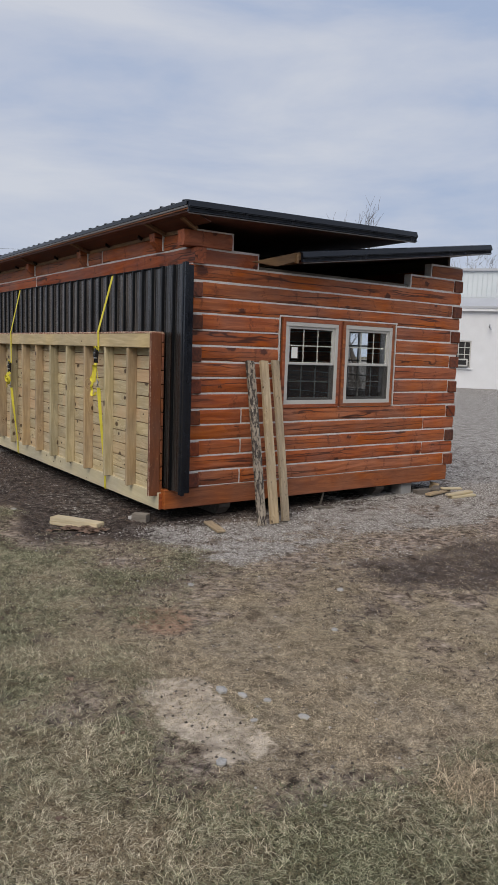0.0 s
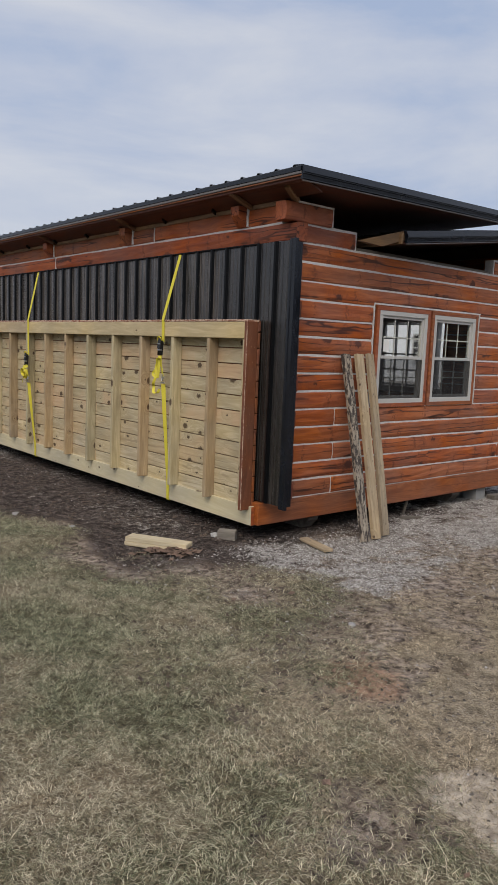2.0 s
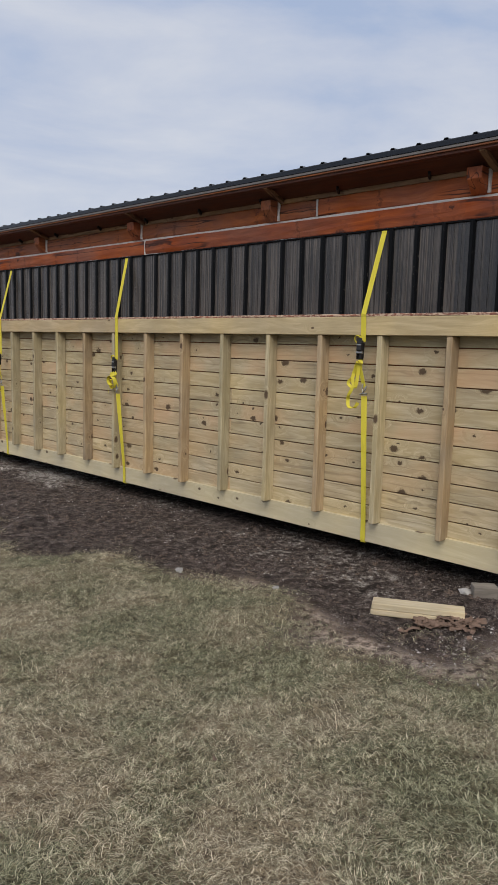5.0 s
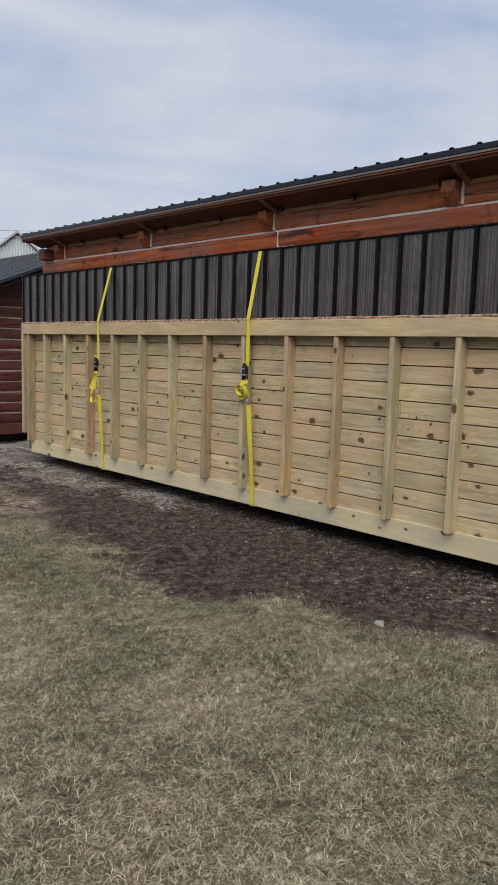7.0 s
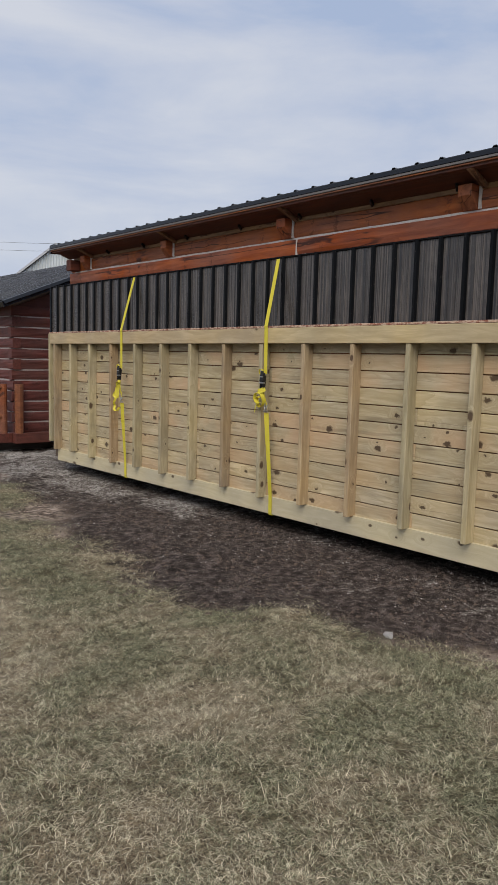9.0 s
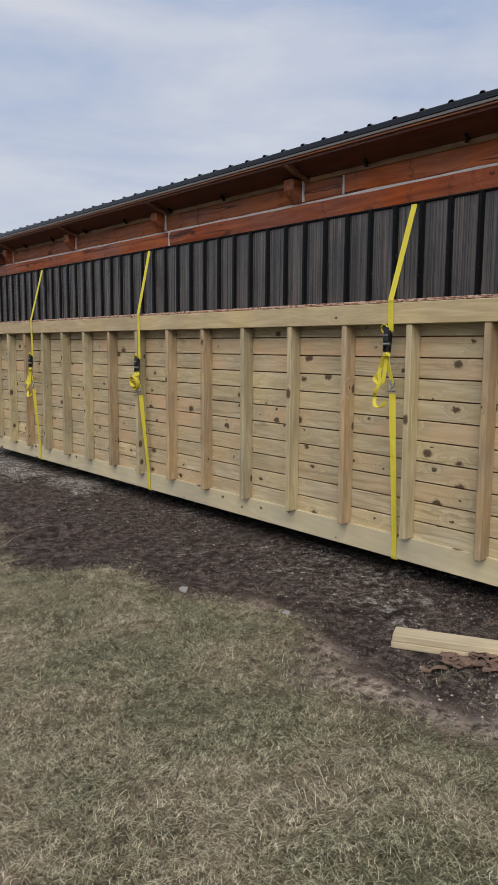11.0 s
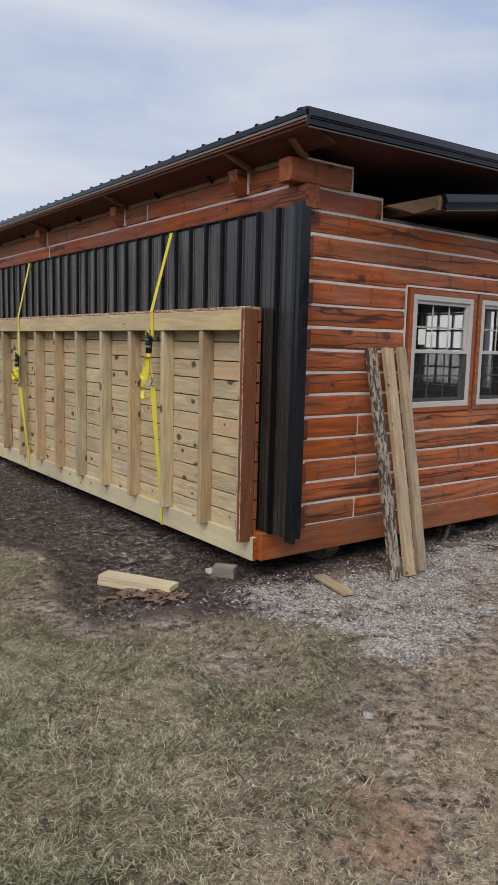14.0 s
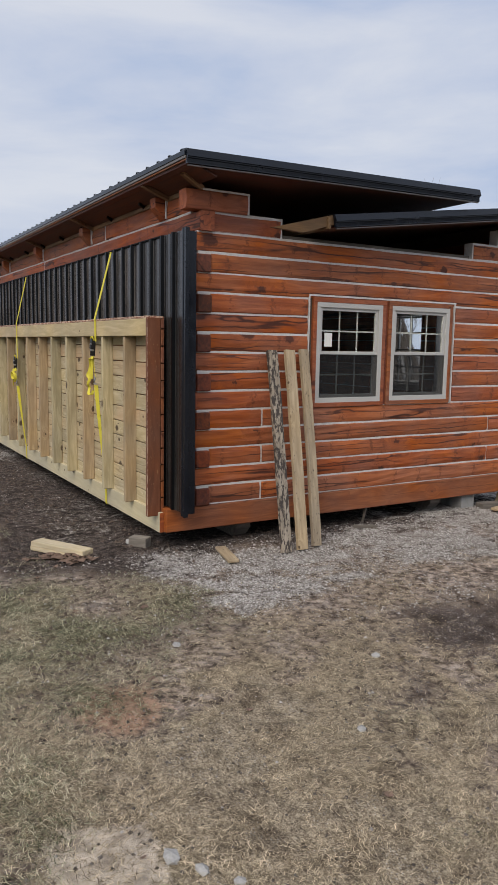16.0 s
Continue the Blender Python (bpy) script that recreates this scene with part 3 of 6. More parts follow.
def slab(name, parent, x0, x1, y0, y1, z0, z1, material, label="", bevel=0.004, along="x"):
    """A box given by its bounds, its own x axis along the given axis, so that the grain follows it."""
    c = ((x0 + x1) / 2, (y0 + y1) / 2, (z0 + z1) / 2)
    d = (x1 - x0, y1 - y0, z1 - z0)
    if along == "x":
        return part(name, box(*d, bevel, material), None, parent, label, pose(*c))
    if along == "y":
        return part(name, box(d[1], d[0], d[2], bevel, material), None, parent, label, pose(*c, 0, 0, -90))
    return part(name, box(d[2], d[1], d[0], bevel, material), None, parent, label, pose(*c, 0, -90, 0))


def prism(points, depth):
    """A bmesh: an outline in x and z, drawn from y = 0 to depth."""
    bm = bmesh.new()
    a = [bm.verts.new((x, 0, z)) for x, z in points]
    b = [bm.verts.new((x, depth, z)) for x, z in points]
    bm.faces.new(a)
    bm.faces.new(b[::-1])
    for i in range(len(points)):
        j = (i + 1) % len(points)
        bm.faces.new((a[j], a[i], b[i], b[j]))
    bmesh.ops.recalc_face_normals(bm, faces=bm.faces[:])
    return bm


def log_mesh(length, height, depth, material, seed, wob=0.004):
    """A hewn log: slightly bowed face and uneven edges, along x, its face to -y."""
    rng = random.Random(seed)
    h, d = height / 2, depth / 2
    ring = [(-d + 0.003, -h + 0.011), (-d - 0.002, -h * 0.45), (-d - 0.003, 0), (-d - 0.002, h * 0.45), (-d + 0.003, h - 0.011), (-d + 0.012, h), (d, h), (d, -h), (-d + 0.012, -h)]
    n = max(2, int(length / 0.3) + 1)
    bm = bmesh.new()
    rows = []
    for i in range(n):
        x = -length / 2 + length * i / (n - 1)
        rows.append([bm.verts.new((x, y + (rng.uniform(-wob, wob) if k < 5 else 0), z + rng.uniform(-wob, wob) * 0.8)) for k, (y, z) in enumerate(ring)])
    for a, b in zip(rows, rows[1:]):
        for k in range(len(ring)):
            j = (k + 1) % len(ring)
            bm.faces.new((a[k], b[k], b[j], a[j]))
    bm.faces.new(rows[0][::-1])
    bm.faces.new(rows[-1])
    bmesh.ops.recalc_face_normals(bm, faces=bm.faces[:])
    return mesh_of("log", bm, material)


def tube(points, radius, sides=8):
    """A bmesh of a round bar through points."""
    bm = bmesh.new()
    rows = []
    for i, p in enumerate(points):
        p = Vector(p)
        d = (Vector(points[min(i + 1, len(points) - 1)]) - Vector(points[max(i - 1, 0)])).normalized()
        u = d.orthogonal().normalized() if i == 0 else (u - d * u.dot(d)).normalized()
        w = d.cross(u)
        r = radius[i] if isinstance(radius, (list, tuple)) else radius
        rows.append([bm.verts.new(p + r * (math.cos(2 * math.pi * k / sides) * u + math.sin(2 * math.pi * k / sides) * w)) for k in range(sides)])
    for a, b in zip(rows, rows[1:]):
        for k in range(sides):
            bm.faces.new((a[k], a[(k + 1) % sides], b[(k + 1) % sides], b[k]))
    bm.faces.new(rows[0][::-1])
    bm.faces.new(rows[-1])
    bmesh.ops.recalc_face_normals(bm, faces=bm.faces[:])
    return bm


def smooth(points, steps=6):
    """Points along a smooth curve through the given ones."""
    q = [Vector(p) for p in points]
    q = [2 * q[0] - q[1]] + q + [2 * q[-1] - q[-2]]
    out = []
    for a, b, c, d in zip(q, q[1:], q[2:], q[3:]):
        for k in range(steps):
            t = k / steps
            out.append(0.5 * (2 * b + (c - a) * t + (2 * a - 5 * b + 4 * c - d) * t * t + (3 * b - a - 3 * c + d) * t ** 3))
    return out + [q[-2]]


def ribbon(points, side, width, thick=0.003):
    """A bmesh of webbing through points; side: the way across its width."""
    bm = bmesh.new()
    rows = []
    sides = [Vector(v).normalized() for v in side] if isinstance(side, list) else [Vector(side).normalized()] * len(points)
    for i, p in enumerate(points):
        p = Vector(p)
        d = (Vector(points[min(i + 1, len(points) - 1)]) - Vector(points[max(i - 1, 0)])).normalized()
        side = sides[i]
        s = (side - d * side.dot(d)).normalized()
        nrm = d.cross(s) * thick / 2
        rows.append([bm.verts.new(q) for q in (p - s * width / 2 - nrm, p + s * width / 2 - nrm, p + s * width / 2 + nrm, p - s * width / 2 + nrm)])
    for a, b in zip(rows, rows[1:]):
        for k in range(4):
            bm.faces.new((a[k], a[(k + 1) % 4], b[(k + 1) % 4], b[k]))
    bm.faces.new(rows[0][::-1])
    bm.faces.new(rows[-1])
    bmesh.ops.recalc_face_normals(bm, faces=bm.faces[:])
    return bm


# ---- ground ----
GRID = np.random.RandomState(3).rand(256, 256)


def value_noise(x, y, scale):
    """Smooth noise from 0 to 1 at arrays of places."""
    x, y = np.asarray(x, float) / scale + 100.0, np.asarray(y, float) / scale + 100.0
    i, j = np.floor(x).astype(int), np.floor(y).astype(int)
    u, v = x - i, y - j
    u, v = u * u * (3 - 2 * u), v * v * (3 - 2 * v)
    g = lambda a, b: GRID[a % 256, b % 256]
    return (g(i, j) * (1 - u) + g(i + 1, j) * u) * (1 - v) + (g(i, j + 1) * (1 - u) + g(i + 1, j + 1) * u) * v


def step(v, lo, hi):
    return np.clip((v - lo) / (hi - lo), 0, 1)


# the lawn's edge: x of the edge at each y
EDGE_Y = [-6.0, 1.6, 2.1, 2.4, 2.8, 3.5, 4.1, 4.6, 5.1, 5.5, 5.9, 6.3, 6.6, 7.3, 7.8, 8.4, 9.0, 9.5, 9.9, 10.6, 11.6, 12.6, 13.7, 16.0, 24.0]
EDGE_X = [4.6, 4.2, 3.1, 1.9, 1.64, 1.66, 1.85, 2.15, 2.5, 2.75, 2.7, 2.4, 2.15, 2.12, 2.35, 2.45, 2.2, 2.05, 1.6, 1.5, 1.6, 1.85, 2.15, 2.6, 3.2]


def zones(x, y):
    """How much turf, gravel, sand, red soil, mud and trodden straw lies at arrays of places."""
    big, small = value_noise(x, y, 0.9) - 0.5, value_noise(x, y, 0.22) - 0.5
    wob = big * 0.7 + small * 0.3
    edge = np.interp(y, EDGE_Y, EDGE_X)
    soft = np.interp(y, (5.6, 7.2), (1.0, 0.12))
    patchy = value_noise(x + 4, y + 1, 0.45) - 0.5
    turf = step(edge - x + wob * (0.8 + 0.6 * soft) + patchy * (0.35 + 0.9 * soft), -0.22 - 0.45 * soft, 0.22 + 0.55 * soft)
    sx, sy = x + small * 0.1, y + big * 0.1
    corners = [(1.80, 3.50), (1.76, 2.68), (2.03, 2.66), (2.09, 3.38)]
    inside = np.full(np.shape(x), 9.0)
    for (ax, ay), (bx, by) in zip(corners, corners[1:] + corners[:1]):
        inside = np.minimum(inside, ((bx - ax) * (sy - ay) - (by - ay) * (sx - ax)) / math.hypot(bx - ax, by - ay))
    sand = step(inside + small * 0.06, -0.10, 0.0)
    turf = turf * (1 - step(0.62 - np.hypot(sx - 2.2, sy - 3.05), 0, 0.2))
    red = step(0.42 - np.hypot((x - 2.33) * 1.1, y - 4.32) + wob * 0.45, -0.1, 0.2)
    # pale gravel in front of the gable, and further off over the yard
    gravel = step(y - np.interp(x, (3.3, 3.6, 4.3, 5.2, 7.0), (5.75, 5.2, 5.33, 5.47, 5.2)) + wob * 0.5, -0.12, 0.2) * step(6.75 - y + wob * 0.5, 0, 0.4) * step(x - 3.42 + wob * 0.5, -0.1, 0.25)
    gravel = np.maximum(gravel, step(x - 7.6 + wob * 2.5 + (y - 4) * 0.5, 0, 1.5) * 0.85)
    gravel = np.maximum(gravel, 0.45 * step(1.1 - np.abs(x - 3.9), -0.2, 0.4) * step(wob + 0.1, 0, 0.3) * step(y - 6.9, 0, 0.6))
    gravel = np.maximum(gravel, 0.9 * step(y - 13.2 + (x - 2.5) + wob * 2, 0, 1.2) * step(x - edge, 0.3, 0.9))
    gravel = gravel * np.where(x > 9.0, 1.0, 0.35 + 0.65 * step(value_noise(x - 3, y + 5, 0.38) * 0.6 + value_noise(x, y, 0.13) * 0.4, 0.34, 0.52))
    gravel = np.where(x > 13.0, 0.95, gravel)
    # dark wet soil beside the long side
    mud = step(x - edge + wob * 0.9, -0.08, 0.34) * step(y - 6.1 + wob, -0.2, 0.8) * step(9.0 - x, 0, 1)
    trodden = step(1.15 - np.hypot((x - 5.0) * 0.6, (y - 4.15) * 1.15) + wob * 1.6, 0.1, 0.7)
    mud = np.maximum(mud, trodden * 0.62)
    mud = np.maximum(mud, step(0.45 - np.hypot(x - 3.6, (y - 6.4) * 1.2) + wob, 0, 0.5) * 0.9)
    dry = step(value_noise(x + 7, y - 3, 0.75) + small * 0.5, 0.40, 0.62) * step(5.2 - y + wob, 0, 0.8) * (1 - 0.9 * red) * (1 - 0.75 * trodden)
    return turf, gravel, sand, red, mud, dry


def rise(x, y):
    """The height of the ground."""
    turf, gravel, sand, red, mud, dry = zones(x, y)
    z = (value_noise(x, y, 0.5) - 0.5) * 0.03 + (value_noise(x, y, 1.9) - 0.5) * 0.035
    z += (value_noise(x, y, 0.11) - 0.5) * (0.014 + 0.02 * mud * (1 - turf))
    z += turf * 0.012 - sand * 0.006
    # flat where the cabin and its blocks stand
    flat = step(x, 3.3, 3.9) * step(y, 6.1, 6.9) * step(-x, -9.5, -8.5) * step(-y, -18.0, -17.0)
    z = z * (1 - 0.85 * flat)
    fade = step(x, -8.0, -6.5) * step(-x, -14, -12.5) * step(y, -4, -2.5) * step(-y, -22, -20.5)
    return z * fade


def build_ground():
    x0, x1, y0, y1, d = -8.0, 14.0, -4.0, 22.0, 0.065
    xs, ys = np.linspace(x0, x1, int((x1 - x0) / d) + 1), np.linspace(y0, y1, int((y1 - y0) / d) + 1)
    gx, gy = [a.ravel() for a in np.meshgrid(xs, ys, indexing="ij")]
    gz = rise(gx, gy)
    nx, ny = len(xs), len(ys)
    i = np.arange((nx - 1) * ny).reshape(nx - 1, ny)[:, :-1].ravel()
    quads = np.stack([i, i + ny, i + ny + 1, i + 1], 1)
    n = nx * ny
    far = 3000.0
    outer = np.array([(x0, y0), (x1, y0), (x1, y1), (x0, y1), (-far, -far), (far, -far), (far, far), (-far, far)])
    verts = np.concatenate([np.stack([gx, gy, gz], 1), np.c_[outer, np.zeros(8)]])
    corner = [0, (nx - 1) * ny, nx * ny - 1, ny - 1]
    ring = [(n + 4 + a, n + 4 + (a + 1) % 4, corner[(a + 1) % 4], corner[a]) for a in range(4)]
    me = bpy.data.meshes.new("ground")
    me.from_pydata(verts.tolist(), [], quads.tolist() + ring)
    t, g, s, r, m, dr = zones(verts[:, 0], verts[:, 1])
    lawn_far = (np.hypot(verts[:, 0], verts[:, 1]) > 500)
    t = np.where(lawn_far, 0.8, t)
    for name, chans in (("zones", (t, g, s)), ("soils", (r, m, dr))):
        layer = me.color_attributes.new(name, "FLOAT_COLOR", "POINT")
        layer.data.foreach_set("color", np.stack([*chans, np.ones(len(verts))], 1).astype(np.float32).ravel())
    me.shade_smooth()
    me.materials.append(GROUND)
    return tagged(new("ground", me), "trodden lawn, dark soil and pale gravel yard", "ground", kind="structure")


build_ground()

# ---- log cabin ----
PITCH, Z0, HT = 0.1685, 0.375, 0.1575
GY, LX, RX, FY = 6.745, 3.985, 8.265, 16.26   # faces of the near gable, long side, far side and far gable
DEPTH = 0.14
cabin = thing("log_cabin", (6.1, 11.5, 0.0), "orange-stained log cabin with folded black metal roof on blocks", "cabin")


def course(k):
    return Z0 + PITCH * k


def log_x(parent, x0, x1, k, y=GY, seed=0, name="log", material=LOG, turn=0):
    z = course(k) + 0.0065 + HT / 2
    return part(name, log_mesh(x1 - x0, HT, DEPTH, material, 31 * k + seed), None, parent, "", pose((x0 + x1) / 2, y + (DEPTH / 2 if not turn else -DEPTH / 2), z, 0, 0, turn))


def log_y(parent, y0, y1, k, x=LX, seed=0, name="log", material=LOG, turn=-90):
    z = course(k) + 0.0065 + HT / 2
    return part(name, log_mesh(y1 - y0, HT, DEPTH, material, 57 * k + seed), None, parent, "", pose(x + (DEPTH / 2 if turn == -90 else -DEPTH / 2), (y0 + y1) / 2, z, 0, 0, turn))


def wall_backing(name, boxes, label):
    top = None
    for b in boxes:
        bm = bmesh.new()
        add_box(bm, *b)
        if top:
            part("chinking", bm, CHINK, top)
        else:
            top = part(name, bm, CHINK, cabin, label)
    return top


WX0, WX1, WZ0, WZ1 = 5.15, 7.045, course(5), course(11) + 0.035
g0, g1 = GY + 0.0092, GY + DEPTH - 0.02
gable = wall_backing("gable_wall", [
    (LX + 0.01, WX0, g0, g1, Z0, course(14) + 0.012), (WX1, RX - 0.01, g0, g1, Z0, course(14) + 0.012),
    (WX0, WX1, g0, g1, Z0, WZ0), (WX0, WX1, g0, g1, WZ1, course(14) + 0.012),
    (LX + 0.13, 4.835, g0 - 0.004, g1, course(14) + 0.012, course(15) + 0.010), (LX + 0.13, 4.475, g0 - 0.004, g1, course(15) + 0.012, course(16) + 0.008),
    (7.255, RX - 0.01, g0 - 0.004, g1, course(14) + 0.012, course(15) + 0.010), (7.635, RX - 0.03, g0 - 0.004, g1, course(15) + 0.012, course(16) + 0.008)], "pale grey chinking between the logs")
CX0, CX1 = 4.118, 8.095     # where butted courses begin and end
for k in range(14):
    butt = k % 2 == 0
    a, b = (CX0, CX1) if butt else (LX - 0.01, RX)
    cuts = [a, b]
    if 5 <= k <= 10:
        cuts = [a, WX0 - 0.012, WX1 + 0.012, b]
    elif k in (0, 2, 4):
        cuts = [a, 4.645, 4.668, b]
    elif k in (1, 3):
        cuts = [a, 7.64, 7.662, b]
    for s, (p, q) in enumerate(zip(cuts[::2], cuts[1::2])):
        log_x(gable, p, q, k, seed=s)
    if butt:
        for x0, x1 in ((LX - 0.008, CX0 - 0.004), (CX1 + 0.022, RX + 0.012)):
            slab("log_end", gable, x0, x1, GY - random.uniform(0.012, 0.034), GY + 0.12, course(k) + 0.002, course(k) - 0.006 + HT, LOG_END, "dark end of a side-wall log", 0.008, "y")
log_x(gable, CX0, 4.815, 14)
log_x(gable, 7.275, 8.10, 14, seed=3)
log_x(gable, 3.865, 4.455, 15, y=GY - 0.03, seed=1)
log_x(gable, 7.655, RX, 15, seed=2)
slab("chink_strip", gable, 4.02, 4.477, GY - 0.026, GY + 0.10, course(16) - 0.0035, course(16) + 0.013, CHINK, "", 0.003)
slab("chink_strip", gable, 4.4565, 4.477, GY - 0.024, GY + 0.10, course(15) + 0.004, course(16) - 0.0037, CHINK, "", 0.003, "z")
slab("log_end", gable, 8.115, RX + 0.012, GY - 0.018, GY + 0.12, course(14) + 0.009, course(15) - 0.009, LOG_END, "dark end of a side-wall log", 0.008, "y")
slab("wall_plate", cabin, 4.84, 7.25, GY + 0.035, GY + 0.12, course(14) + 0.012, course(14) + 0.045, GREYWOOD, "grey weathered plate on the gable wall")
slab("corner_board", cabin, LX - 0.034, LX - 0.012, GY - 0.004, GY + 0.09, 0.38, 2.70, BEAM, "thin orange corner strip", 0.003, "z")
slab("gable_sill_beam", cabin, 3.70, 8.18, GY - 0.012, GY + 0.15, 0.165, 0.372, BEAM, "orange sill beam under the gable wall", 0.006)

side = wall_backing("long_wall", [(LX + 0.0092, LX + DEPTH - 0.02, GY + 0.15, FY - 0.15, Z0, course(16) - 0.012)], "chinked log wall behind the deck")
for k in range(14):
    log_y(side, GY + 0.13, FY, k)
log_y(side, 6.70, 11.495, 14, seed=1)
log_y(side, 11.517, FY, 14, seed=2)
log_y(side, 6.90, 9.002, 15, seed=1)
log_y(side, 9.024, FY - 0.05, 15, seed=2)
slab("wall_plate", cabin, LX - 0.004, LX + 0.12, 6.90, FY - 0.12, course(16) - 0.006, course(16) + 0.034, LOOKOUT, "tan plate board on the long wall", 0.004, "y")
slab("log_end", side, LX - 0.16, LX + 0.0, 15.94, 16.075, course(15) + 0.005, course(16) - 0.01, LOG_END, "", 0.008, "x")

E0, E1 = RX - DEPTH + 0.02, RX - 0.012
# the slot at y 7.99 to 8.11 is added, imitating a bright reflection
east = wall_backing("far_long_wall", [(E0, E1, GY + 0.15, 7.99, Z0, course(16)), (E0, E1, 8.11, 8.38, Z0, course(16)), (E0, E1, 9.10, FY - 0.15, Z0, course(16)),
                                      (E0, E1, 7.99, 8.11, Z0, 1.30), (E0, E1, 7.99, 8.11, 2.23, course(16)), (E0, E1, 8.38, 9.10, Z0, 1.30), (E0, E1, 8.38, 9.10, 2.23, course(16))], "chinked log wall with a window and an added light slot")
for k in range(16):
    cuts = [GY + 0.13, FY] if not 5 <= k <= 11 else [GY + 0.13, 7.98, 8.12, 8.37, 9.11, FY]
    for s, (p, q) in enumerate(zip(cuts[::2], cuts[1::2])):
        log_y(east, p, q, k, x=RX, seed=s + 5, turn=90)
bm = bmesh.new()
for y in (8.40, 8.63, 8.86, 9.08):
    add_box(bm, E0 + 0.03, E0 + 0.06, y - 0.012, y + 0.012, 1.30, 2.23)
for z in (1.32, 1.54, 1.77, 2.0, 2.21):
    add_box(bm, E0 + 0.032, E0 + 0.058, 8.40, 9.08, z - 0.012, z + 0.012)
part("window_grid", bm, VINYL, cabin, "white grid of the opposite window")
rear = wall_backing("far_gable_wall", [(LX + 0.15, RX - 0.15, FY - 0.12, FY - 0.015, Z0, course(14))], "chinked log wall at the far end")
for k in range(14):
    log_x(rear, LX, RX, k, y=FY, seed=9, turn=180)
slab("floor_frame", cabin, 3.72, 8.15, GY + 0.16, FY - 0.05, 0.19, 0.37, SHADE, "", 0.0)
slab("far_sill_beam", cabin, 8.12, 8.18, GY + 0.15, FY, 0.165, 0.372, BEAM, "", 0.004, "y")
slab("ledger_end", cabin, 3.661, 3.6985, GY + 0.0355, GY + 0.0395, 0.162, 0.335, BEAM, "orange-stained end of the ledger", 0.001)
slab("ledger", cabin, 3.66, 3.699, GY + 0.04, 16.03, 0.160, 0.337, LEDGER, "pale greenish treated ledger board along the long side", 0.003, "y")

# added boards that shut out daylight so the inside reads black
slab("knee_board", cabin, RX - 0.12, RX - 0.08, GY + 0.16, FY, course(16) - 0.02, 3.27, SHADE, "added dark board that keeps the loft black", 0.0, "y")
slab("loft_end_board", cabin, LX + 0.1, RX - 0.1, FY - 0.10, FY - 0.06, course(14) - 0.02, 3.06, SHADE, "added dark board that keeps the far loft black", 0.0)
slab("ceiling_board", cabin, LX + 0.16, RX - 0.16, GY + 0.30, FY - 0.2, 2.60, 2.64, SHADE, "added dark ceiling over the rooms", 0.0, "y")

# beams through the long wall, with sloping undersides, and struts up to the roof
for y in (7.39, 9.485, 11.575, 13.63, 15.64):
    bm = prism([(LX + 0.05, 2.915), (LX - 0.012, 2.912), (LX - 0.105, 3.012), (LX - 0.108, 3.098), (LX + 0.05, 3.098)], 0.125)
    bmesh.ops.bevel(bm, geom=bm.edges[:], offset=0.004, segments=1, affect="EDGES")
    part("beam_end", bm, LOG, cabin, "orange beam end with a sloping underside", pose(0, y, 0))
    slab("chink_strip", cabin, LX - 0.014, LX + 0.02, y - 0.030, y - 0.004, 2.915, 3.09, CHINK, "", 0.003, "z")
    d = Vector((-0.26, -0.01, 0.093))
    part("strut", box(d.length, 0.05, 0.034, 0.004, LOOKOUT), None, cabin, "tan lookout between wall and eave", Matrix.Translation((LX - 0.135, y - 0.065, 3.128)) @ d.to_track_quat("X", "Z").to_matrix().to_4x4())
for y in (7.86, 8.75, 9.66, 10.53, 11.43, 12.33, 13.30, 14.22, 15.10):
    part("clip", box(0.075, 0.022, 0.05, 0.004, DARKIRON), None, cabin, "black metal clip under the eave", pose(LX - 0.045, y, 3.108, 0, 20, 25))
d = Vector((-0.23, -0.11, 0.085))
part("strut", box(d.length, 0.05, 0.045, 0.004, LOOKOUT), None, cabin, "tan strut at the roof corner", Matrix.Translation((3.915, 6.70, 3.122)) @ d.to_track_quat("X", "Z").to_matrix().to_4x4())
slab("chink_strip", cabin, LX - 0.004, LX + 0.02, 9.003, 9.023, course(15) + 0.01, course(16) - 0.01, CHINK, "", 0.002, "z")
slab("chink_strip", cabin, LX - 0.004, LX + 0.02, 11.496, 11.516, course(14) + 0.0, course(15) - 0.01, CHINK, "", 0.002, "z")


slope_len = math.hypot(0.28, 0.10)
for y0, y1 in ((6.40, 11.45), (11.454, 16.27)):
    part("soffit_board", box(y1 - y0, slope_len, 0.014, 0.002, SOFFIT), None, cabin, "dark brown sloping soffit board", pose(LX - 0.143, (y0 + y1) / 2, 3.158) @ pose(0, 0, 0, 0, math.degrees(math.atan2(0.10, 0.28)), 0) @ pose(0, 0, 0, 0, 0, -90))

